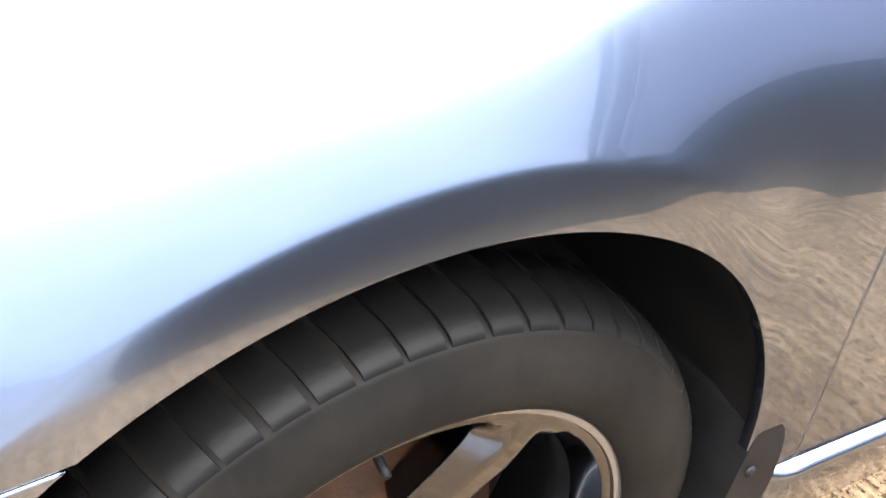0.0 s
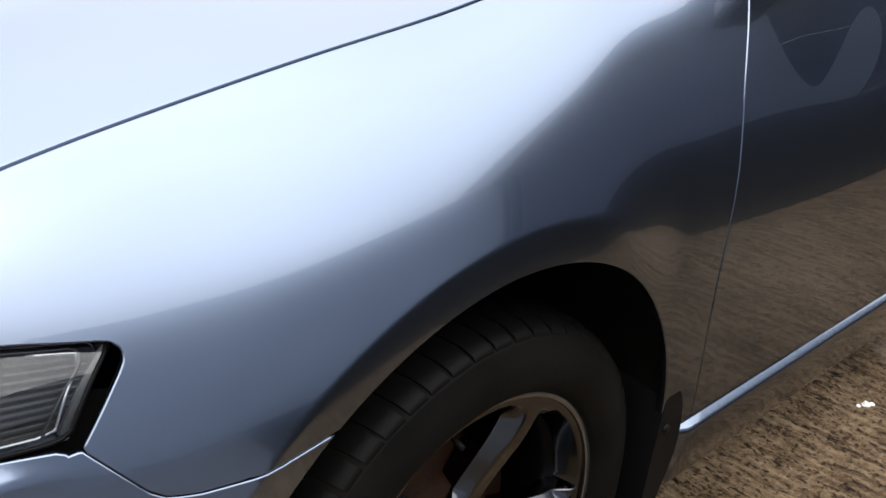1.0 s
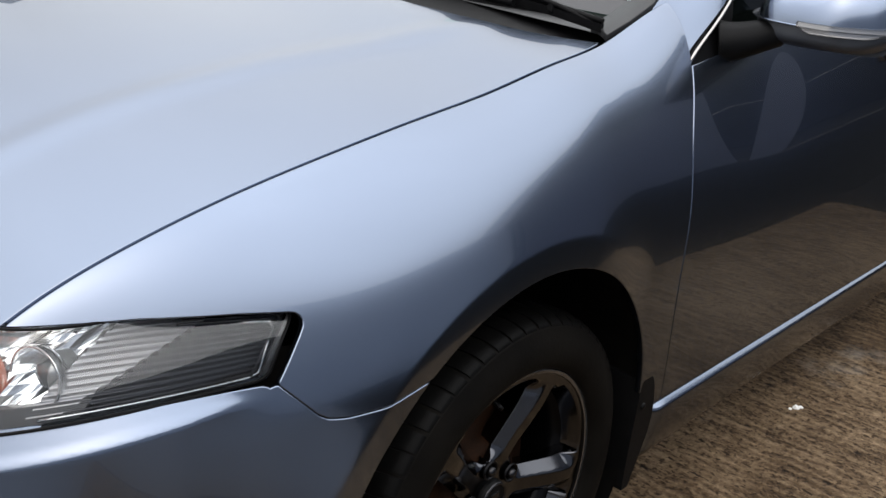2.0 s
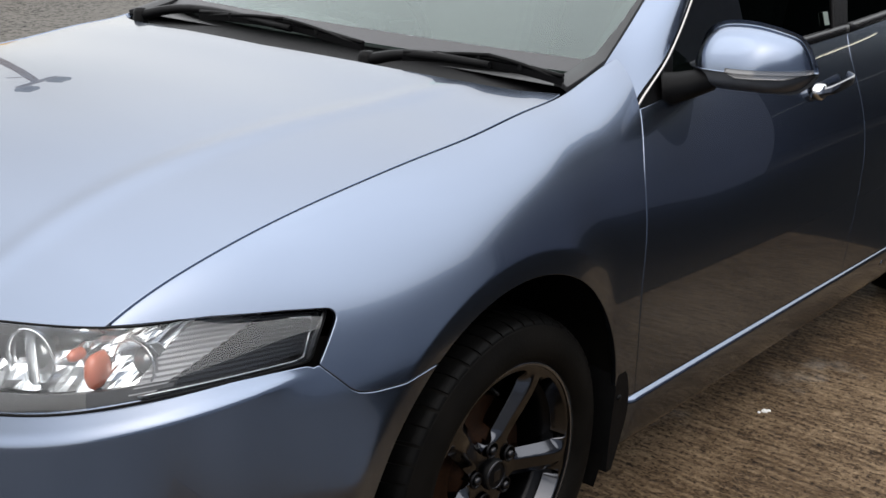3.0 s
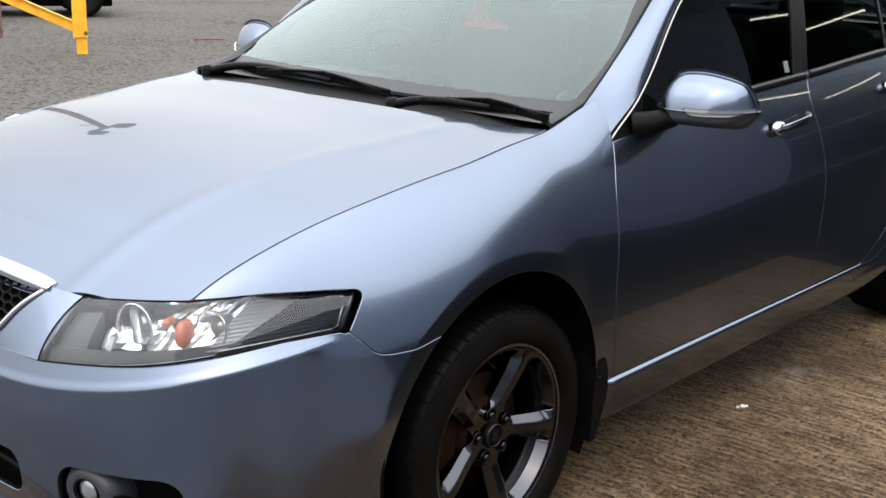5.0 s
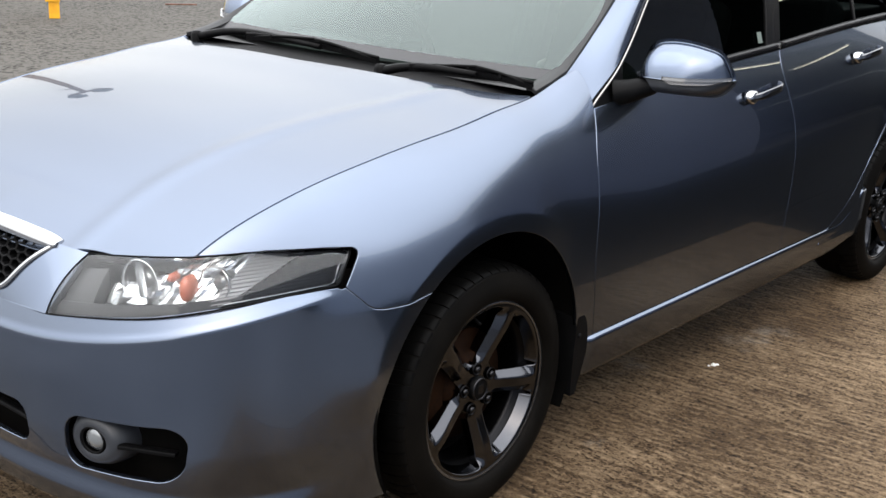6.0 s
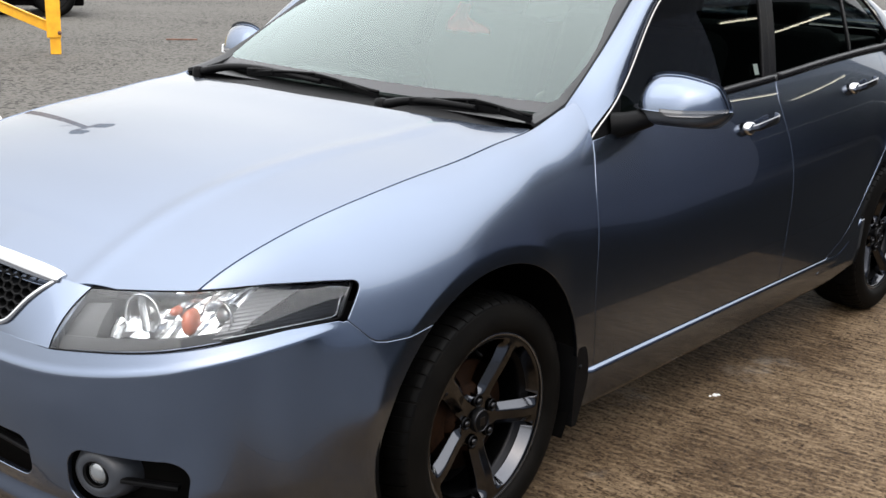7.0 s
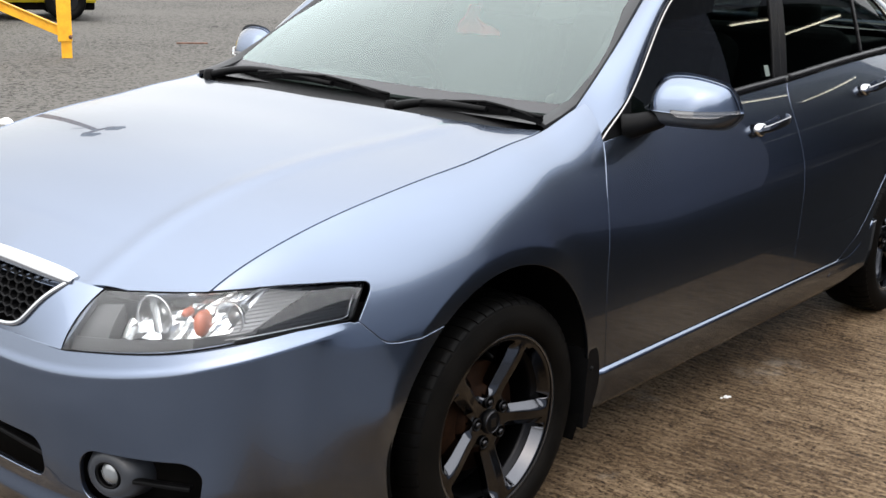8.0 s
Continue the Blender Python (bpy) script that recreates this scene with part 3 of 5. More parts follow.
# Unseen near-black ground, added so doors and bumper mirror darkness.
DARK_TARMAC = shader("reflection_dark_tarmac", (0.02, 0.019, 0.018), 0.6, spec=0.04)
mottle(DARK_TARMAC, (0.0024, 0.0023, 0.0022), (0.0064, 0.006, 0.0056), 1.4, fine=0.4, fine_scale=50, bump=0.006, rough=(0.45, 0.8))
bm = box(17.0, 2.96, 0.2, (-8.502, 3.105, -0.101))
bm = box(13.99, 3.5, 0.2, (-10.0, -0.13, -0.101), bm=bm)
tagged(part("dark_reflection_strip", bm, DARK_TARMAC), "unseen near-black ground added to darken the door reflections", "road", kind="structure")

# ---------------------------------------------------------------- the car
car = thing("car", "light blue metallic saloon car parked on ridged concrete", "car")
GX = np.linspace(0.80, -3.70, 452)
GW = np.r_[np.linspace(0, 1, 61), np.linspace(1, 2, 81)[1:]]
GV = np.r_[np.linspace(0, 1, 41), np.linspace(1, 2, 45)[1:]]


def xs_between(a, b, step=0.01):
    return np.linspace(a, b, int(abs(a - b) / step) + 1)


above_sill = lambda x, y, z: z - 0.358
wing = sheet(flank, xs_between(0.80, -0.52, 0.0065), GW, (
    out_of_arch(), above_lamp, above_sill,
    lambda x, y, z: x - door_x(z) - GAP,
    lambda x, y, z: bonnet_front(np.clip(y, 0, 0.72)) + 0.002 - x,
), flip=True)
right = mirrored(wing)
part("front_wing", wing, PAINT, car)
part("front_wing", right, PAINT, car)

below_belt = lambda x, y, z: belt_z(x) - z
door = sheet(flank, xs_between(-0.36, -1.64, 0.012), GV, (
    lambda x, y, z: door_x(z) - GAP - x, lambda x, y, z: x - pillar_x(z) - GAP, below_belt, above_sill), flip=True)
right = mirrored(door)
front_door = part("front_door", door, PAINT, car)
front_door_r = part("front_door", right, PAINT, car)
door = sheet(flank, xs_between(-1.52, -2.60, 0.012), GV, (
    lambda x, y, z: pillar_x(z) - GAP - x, lambda x, y, z: x - rear_door_x(z) - GAP, below_belt, above_sill, out_of_arch(0.03)), flip=True)
right = mirrored(door)
rear_door = part("rear_door", door, PAINT, car)
rear_door_r = part("rear_door", right, PAINT, car)
quarter = sheet(flank, xs_between(-1.90, -3.72, 0.015), GV, (
    out_of_arch(), lambda x, y, z: rear_door_x(z) - GAP - x, lambda x, y, z: z - 0.30,
    lambda x, y, z: np.where(x > -2.85, belt_z(x) - z, 1)), flip=True)
right = mirrored(quarter)
part("rear_quarter", quarter, PAINT, car)
part("rear_quarter", right, PAINT, car)


def behind(u, v):
    x, y, z = flank(u, v)
    return x, y - 0.028, z


# Black sheet added behind the panels so the shut gaps read dark.
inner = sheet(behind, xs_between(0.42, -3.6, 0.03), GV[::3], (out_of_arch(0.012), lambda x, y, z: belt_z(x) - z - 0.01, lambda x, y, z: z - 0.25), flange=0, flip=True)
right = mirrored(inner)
part("gap_backing", inner, VOID, car)
part("gap_backing", right, VOID, car)

# bonnet
bm = sheet(bonnet_top, xs_between(0.86, -0.32, 0.010), np.linspace(-1, 1, 141), (
    lambda x, y, z: bonnet_front(np.abs(y)) - 0.003 - x, lambda x, y, z: x - bonnet_rear(np.abs(y))), flip=True)
part("bonnet", bm, PAINT, car)

# bumper
US = np.r_[np.linspace(0, 0.9, 120), np.linspace(0.9, 1.0, 24)[1:]]
VS = np.linspace(0, 1, 110)
in_front = lambda x, y, z: np.minimum(np.hypot(x - ARCH_F[0], z - ARCH_F[1]) - ARCH, 1)
bm = sheet(bumper_face, US, VS, (FOG_HOLE, MID_HOLE, in_front, below_rim), flip=True)
other = mirrored(bm)
bm = merged(bm, other)
bmesh.ops.remove_doubles(bm, verts=bm.verts, dist=0.0003)
bumper = part("front_bumper", bm, PAINT, car)


def bumper_inner(u, v):
    x, y, z = bumper_face(u, v)
    return x - 0.07 * (1 - smooth(0.5, 1.0, u)), y - 0.03 * smooth(0.3, 1, u), z


bm = sheet(bumper_inner, US[::4], VS[::6], (in_front,), flange=0, flip=True)
bm = merged(bm, mirrored(bm))
part("bumper_cavity", bm, VOID, car)


# nose panel and headlights: a loft between the lamp's upper and lower lines
def loft(top, low, bulge):
    kt, kl = np.linspace(0, 1, len(top)), np.linspace(0, 1, len(low))
    ft = [cubic(*zip(kt, c)) for c in np.array(top).T]
    fl = [cubic(*zip(kl, c)) for c in np.array(low).T]

    def f(u, v):
        out = []
        for k in range(3):
            out.append(ft[k](u) * (1 - v) + fl[k](u) * v)
        b = bulge * 4 * v * (1 - v)
        return out[0] + b * (1 - 0.5 * u), out[1] + b * 0.6 * u, out[2] + b * 0.6

    return f


lamp_face = loft(lamp_top, lamp_low, 0.012)
nose_top = [(0.842, 0.0, 0.752), (0.836, 0.15, 0.750), (0.815, 0.30, 0.738), (0.785, 0.371, 0.727)]
nose_low = [(0.905, 0.0, 0.606), (0.902, 0.15, 0.607), (0.893, 0.27, 0.610), (0.885, 0.357, 0.614)]
nose_face = loft(nose_top, nose_low, 0.006)


def grille_keep(x, y, z):
    half = np.interp(z, [0.60, 0.625, 0.66, 0.75, 0.80], [0.14, 0.19, 0.225, 0.298, 0.33])
    return np.maximum(np.abs(y) - half, 0.622 - z)


bm = sheet(nose_face, np.linspace(0, 1, 60), np.linspace(0, 1, 30), (grille_keep,), flip=True, flange=0.015)
bm = merged(bm, mirrored(bm))
part("grille_surround", bm, PAINT, car)

# ---------------------------------------------------------------- headlights
GREY = shader("lamp_bezel_grey", (0.10, 0.10, 0.103), 0.4)
mottle(GREY, (0.050, 0.050, 0.052), (0.064, 0.064, 0.066), 25, bump=0.0002, fine_scale=900)
FACET = shader("chrome_reflector", (0.78, 0.79, 0.80), 0.24, 1.0)
AMBER = shader("amber_bulb_cover", (0.42, 0.102, 0.048), 0.3, 0.0, 0.5)
# Dark metal for the grooves and for the dark reflection painted on the ribs.
DARK_RIB = shader("dark_lamp_rib", (0.045, 0.045, 0.048), 0.22, 0.85)
PALE_RIB = shader("lamp_rib_bright_reflection", (0.34, 0.34, 0.35), 0.34, 0.9)
CLEAR = shader("clear_lens", (0.22, 0.23, 0.235), 0.10, 0.5, 1.0)


def lamp_in(depth, dz=-0.006):
    def f(u, v):
        x, y, z = lamp_face(u, v)
        k = 1 - 0.55 * np.clip(u, 0, 1)
        return x - depth * k, y - depth * 0.55 * u, z + dz

    return f


def bowl(radius, depth, lens):
    """A reflector bowl open to +x, with a round lens in it."""
    rows = [(radius * 1.06, 0.004), (radius, 0.006), (radius * 0.97, 0.0)]
    rows += [(radius * math.cos(t), -depth * math.sin(t)) for t in np.linspace(0.15, 1.5, 10)]
    return lathe(rows, "x", 40)


def build_headlight(side):
    def put(name, bm, material, parent, label=""):
        return part(name, bm if side > 0 else mirrored(bm), material, parent, label)

    lens = put("headlight", sheet(lamp_face, np.linspace(0, 1, 90), np.linspace(0, 1, 24), (in_lamp,), flip=True, flange=0.01), LENS, car, "clear headlight with chrome reflectors and amber indicator")
    put("bezel", sheet(lamp_in(0.085, -0.012), np.linspace(0, 1, 40), np.linspace(-0.05, 1.05, 12), (), flip=True, flange=0), GREY, lens, "matt grey lamp bezel")
    # lower grey apron and inner cheek
    put("apron", sheet(lamp_in(0.022), np.linspace(0.0, 0.66, 30), np.linspace(0.80, 1.0, 8), (), flip=True, flange=0.04), GREY, lens)
    put("cheek", sheet(lamp_in(0.030), np.linspace(0.0, 0.17, 12), np.linspace(0.0, 0.82, 10), (), flip=True, flange=0.03), GREY, lens)
    # faceted chrome housing
    rng = np.random.RandomState(4)
    jit = rng.uniform(-1, 1, (40, 40))

    def faceted(u, v):
        x, y, z = lamp_in(0.066)(u, v)
        iu, iv = np.clip((np.asarray(u) * 38).astype(int), 0, 39), np.clip((np.asarray(v) * 9).astype(int), 0, 39)
        return x + 0.006 * jit[iu, iv], y, z + 0.002 * jit[iv, iu]

    bm = sheet(faceted, np.linspace(0.19, 0.64, 34), np.linspace(0, 0.86, 10), (), flip=True, flange=0)
    for f in bm.faces:
        f.smooth = False
    put("reflector_housing", bm, FACET, lens)
    # chrome side strip
    bm = sheet(lambda u, v: tuple(a + b for a, b in zip(lamp_in(0.018)(0.205 + 0.055 * u + 0.09 * v, 0.02 + 0.64 * v), (-0.03 * (1 - u) ** 2 + 0 * v, 0.0 * v, 0.0 * v))), np.linspace(0, 1, 10), np.linspace(0, 1, 14), (), flip=True, flange=0.004)
    put("chrome_strip", bm, FACET, lens)
    for name, at, radius, deep, ball in (("dipped_reflector", (0.766, 0.522, 0.697), 0.044, 0.034, 0.027), ("main_reflector", (0.692, 0.668, 0.712), 0.035, 0.030, 0.023)):
        b = bowl(radius, deep, ball)
        b.transform(Matrix.Translation(at) @ pose(0, 0, 0, 0, -4, 14))
        bowl_ob = put(name, b, FACET, lens)
        b = lathe([(0.0, ball * 0.75), (ball * 0.5, ball * 0.62), (ball * 0.85, ball * 0.3), (ball, 0.0), (ball, -0.02)], "x", 32)
        b.transform(Matrix.Translation(Vector(at) + Vector((-0.018, 0, 0))) @ pose(0, 0, 0, 0, -4, 14))
        put("bulb_lens", b, CLEAR, bowl_ob)
    b = lathe([(0.0, 0.012), (0.009, 0.010), (0.016, 0.004), (0.0185, -0.004), (0.0185, -0.03)], "x", 28)
    b.transform(Matrix.Translation((0.740, 0.633, 0.702)) @ pose(0, 0, 0, 0, -4, 22) @ Matrix.Diagonal((0.85, 0.75, 1.45, 1)))
    put("indicator_bulb", b, AMBER, lens, "amber indicator bulb cover")
    b = lathe([(0.0, 0.008), (0.007, 0.005), (0.009, -0.004), (0.009, -0.02)], "x", 20)
    b.transform(Matrix.Translation((0.752, 0.605, 0.722)) @ pose(0, 0, 0, 0, -4, 22))
    put("reflector_bulb", b, AMBER, lens)

    # ribbed outer panel
    def ribs(u, v):
        x, y, z = lamp_in(0.020)(u, v)
        w = (v * 14) % 1.0
        d = 0.0045 * smooth(0.0, 0.35, np.abs(w - 0.5) * 2 - 0.15)
        return x - d * 0.6, y - d, z

    # The ribs' pale and dark colours paint a leaf-shaped reflection.
    reflection_edge = lambda v: 0.600 + 0.165 * (1 - np.clip(v, 0, 1)) ** 0.75
    pale = lambda u, v: ribs(0.575 + (reflection_edge(v) - 0.575) * u, v)
    dark = lambda u, v: ribs(reflection_edge(v) + (0.984 - reflection_edge(v)) * u, v)
    put("bright_reflection_ribs", sheet(pale, np.linspace(0, 1, 16), np.linspace(0.04, 0.95, 133), (in_lamp,), flip=True, flange=0), PALE_RIB, lens, "ribbed panel part with a pale reflection painted in")
    put("ribbed_panel", sheet(dark, np.linspace(0.0, 1, 20), np.linspace(0.04, 0.95, 133), (in_lamp,), flip=True, flange=0), DARK_RIB, lens, "ribbed panel part with a dark reflection painted in")
    edge = [lamp_in(0.010)(u, 0.90) for u in np.linspace(0.60, 0.95, 16)] + [lamp_in(0.010)(0.972 - 0.003 * k, 0.86 - 0.10 * k) for k in range(7)] + [lamp_in(0.010)(0.935 - 0.03 * k, 0.15 - 0.006 * k) for k in range(4)]
    put("chrome_line", tube([tuple(float(c) for c in p) for p in edge], 0.0020, 6), CHROME, lens)
    # grooved dark margin and seal round the lens
    turn = [lamp_face(0.955 + 0.045 * math.sin(a), 0.26 * (1 - math.cos(a))) for a in np.linspace(0, math.pi / 2, 10)]
    ring = [lamp_face(u, 0.0) for u in np.linspace(0, 0.95, 40)] + turn + [lamp_face(1.0, v) for v in np.linspace(0.32, 0.92, 8)] + [lamp_face(0.99, 0.98)] + [lamp_face(u, 1.0) for u in np.linspace(0.975, 0, 40)] + [lamp_face(0.0, v) for v in np.linspace(1, 0, 10)[1:-1]]
    put("seal", tube([tuple(float(c) for c in p) for p in ring], 0.0020, 6, closed=True), BLACK, lens, "black rubber seal")
    for n, inset in enumerate((0.022, 0.044)):
        groove = [lamp_in(0.008)(u, inset * 2.2) for u in np.linspace(0.70, 0.94 - inset, 16)] + [lamp_in(0.008)(0.955 - inset + 0.045 * math.sin(a), inset * 2.2 + 0.22 * (1 - math.cos(a))) for a in np.linspace(0.1, math.pi / 2, 8)] + [lamp_in(0.008)(1.0 - inset, v) for v in np.linspace(0.4, 0.95 - inset, 8)]
        put("margin_groove", tube([tuple(float(c) for c in p) for p in groove], 0.0016, 6), DARK_RIB, lens)
    # dark outer margin
    put("outer_margin", sheet(lamp_in(0.006, 0.0), np.linspace(0.985, 1.0, 6), np.linspace(0, 1, 24), (in_lamp,), flip=True, flange=0), GREY, lens)
    put("lower_margin", sheet(lamp_in(0.006, 0.0), np.linspace(0.62, 1.0, 16), np.linspace(0.965, 1.0, 4), (), flip=True, flange=0), BLACK, lens)
    return lens


build_headlight(1)
build_headlight(-1)

# ---------------------------------------------------------------- grille
def on_nose(y, v, push=0.0):
    u = float(np.interp(abs(y), [0, 0.15, 0.29, 0.371], [0, 1 / 3, 2 / 3, 1]))
    x, yy, z = nose_face(u, v)
    return Vector((float(x) + push, y, float(z)))


grille = part("grille", bmesh.new(), BLACK, car, "dark honeycomb grille with chrome surround")
bm = bmesh.new()
R = 0.0165
for row in range(0, 7):
    for col in range(-13, 14):
        cy, cv = (col + (row % 2) * 0.5) * R * 1.9, 0.085 + row * 0.118
        if abs(cy) > 0.29 - 0.12 * max(cv, 0):
            continue
        outer, inner, back = [], [], []
        for k in range(6):
            a = radians(60 * k + 30)
            yy, vv = cy + R * 1.08 * math.cos(a), cv + 0.078 * math.sin(a)
            y2, v2 = cy + R * 0.86 * math.cos(a), cv + 0.060 * math.sin(a)
            outer.append(bm.verts.new(on_nose(yy, vv, -0.022)))
            inner.append(bm.verts.new(on_nose(y2, v2, -0.024)))
            back.append(bm.verts.new(on_nose(y2, v2, -0.040)))
        for k in range(6):
            n = (k + 1) % 6
            bm.faces.new((outer[k], outer[n], inner[n], inner[k]))
            bm.faces.new((inner[k], inner[n], back[n], back[k]))
bmesh.ops.recalc_face_normals(bm, faces=bm.faces)
part("honeycomb", bm, BLACK, grille)
bm = sheet(lambda u, v: tuple(c + d for c, d in zip(nose_face(u, v), (-0.055, 0, 0))), np.linspace(0, 0.9, 12), np.linspace(0.12, 1.0, 6), (), flip=True, flange=0)
bm = merged(bm, mirrored(bm))
part("backing", bm, VOID, grille)
# chrome top bar: a rounded blade along the bonnet's edge
bm = bmesh.new()
rows = []
for y in np.linspace(-0.305, 0.305, 61):
    end = max(0.0, 1 - ((abs(y) / 0.305) ** 10))
    c = on_nose(y, -0.02, 0.004)
    h = 0.006 + 0.011 * math.sqrt(end)
    row = []
    for k in range(12):
        a = 2 * math.pi * k / 12
        row.append(bm.verts.new(c + Vector((0.010 * math.cos(a) + 0.012 * math.sin(a) * -0.6, 0, h * math.sin(a)))))
    rows.append(row)
for a, b in zip(rows, rows[1:]):
    for k in range(12):
        bm.faces.new((a[k], a[(k + 1) % 12], b[(k + 1) % 12], b[k])).smooth = True
bm.faces.new(rows[0])
bm.faces.new(rows[-1])
bmesh.ops.recalc_face_normals(bm, faces=bm.faces)
part("chrome_bar", bm, CHROME, grille, "bright chrome bar along the bonnet edge")
path = [(0.300, 0.0), (0.272, 0.22), (0.245, 0.45), (0.222, 0.68), (0.195, 0.83), (0.14, 0.885), (0.07, 0.89)]
half = curve3(*[tuple(on_nose(y, v, 0.003)) for y, v in path], steps=24)
loop = half + [(x, -y, z) for x, y, z in half[::-1]]
part("chrome_frame", tube(loop, 0.0062, 8), CHROME, grille)

# ---------------------------------------------------------------- fog lamps and lower intakes
FOG_PLASTIC = shader("dark_blue_grey_plastic", (0.035, 0.04, 0.05), 0.4)
mottle(FOG_PLASTIC, (0.018, 0.0204, 0.0252), (0.027, 0.03, 0.036), 20, bump=0.0003, fine_scale=900)


def fog_lamp(side):
    def put(name, bm, material, parent, label=""):
        return part(name, bm if side > 0 else mirrored(bm), material, parent, label)

    b = lathe([(0.030, 0.005), (0.040, 0.008), (0.052, 0.0), (0.062, -0.02), (0.068, -0.06), (0.068, -0.10)], "x", 40)
    for w in b.verts:
        w.co.y *= 1.25 if w.co.y > 0 else 1.05
    b.transform(Matrix.Translation((0.852, 0.458, 0.352)) @ pose(0, 0, 0, 0, 0, 16))
    fog = put("fog_lamp", b, FOG_PLASTIC, car, "round fog lamp in dark plastic housing")
    b = lathe([(0.0, 0.004), (0.012, 0.003), (0.022, -0.001), (0.027, -0.006), (0.029, -0.02)], "x", 32)
    b.transform(Matrix.Translation((0.850, 0.458, 0.352)) @ pose(0, 0, 0, 0, 0, 16))
    put("lens", b, CLEAR, fog)
    b = lathe([(0.026, 0.004), (0.029, 0.007), (0.032, 0.004), (0.032, -0.01)], "x", 32)
    b.transform(Matrix.Translation((0.850, 0.458, 0.352)) @ pose(0, 0, 0, 0, 0, 16))
    put("bezel", b, BLACK, fog)
    bm = box(0.02, 0.13, 0.010, (0.80, 0.575, 0.352), 0.003, turn=pose(0, 0, 0, 0, 0, 28))
    put("slat", bm, BLACK, fog)


fog_lamp(1)
fog_lamp(-1)
part("intake_slat", box(0.02, 0.54, 0.012, (0.865, 0, 0.335), 0.004), BLACK, bumper)


# ---------------------------------------------------------------- wheels
SPOKE_AT = 116


def spoke_off(x, z):
    """How far a place on the wheel lies from its spoke's middle line."""
    a = np.degrees(np.arctan2(z, x))
    return np.abs(np.hypot(x, z) * np.sin(np.radians((a - SPOKE_AT + 36) % 72 - 36)))


def spoke_half(r):
    return 0.0275 + 0.004 * smooth(0.05, 0.20, r)


def wheel_face(u, v):
    """u radius, v angle: a dished face with broad bevels along the spokes."""
    x, z = u * np.cos(v), u * np.sin(v)
    y = 0.066 + 0.028 * smooth(0.05, 0.20, u) - 0.004 * smooth(0.0, 0.05, u)
    bevel = np.maximum(spoke_off(x, z) - 0.0115, 0) * 0.95
    y = y - np.minimum(bevel, 0.019) * smooth(0.062, 0.085, u) * (1 - smooth(0.185, 0.212, u))
    return x, y, z


def spoke_keep(x, y, z):
    r = np.hypot(x, z)
    d = spoke_half(r) - spoke_off(x, z)
    h = 0.060 - r
    e = r - 0.2150
    k = 110.0
    return np.log(np.exp(np.clip(k * d, -40, 40)) + np.exp(np.clip(k * h, -40, 40)) + np.exp(np.clip(k * e, -40, 40))) / k


# Brighter than the alloy: paints the thin glint along the rim's edge.
LIP = shader("rim_edge_glint", (0.18, 0.18, 0.18), 0.22, 0.9)
# Near-black metal for barrel and nut pockets, darker than the spokes.
DARK_ALLOY = shader("dark_inner_alloy", (0.010, 0.010, 0.011), 0.34, 0.9)
NUT = shader("dull_wheel_nut", (0.028, 0.028, 0.03), 0.25, 0.9)


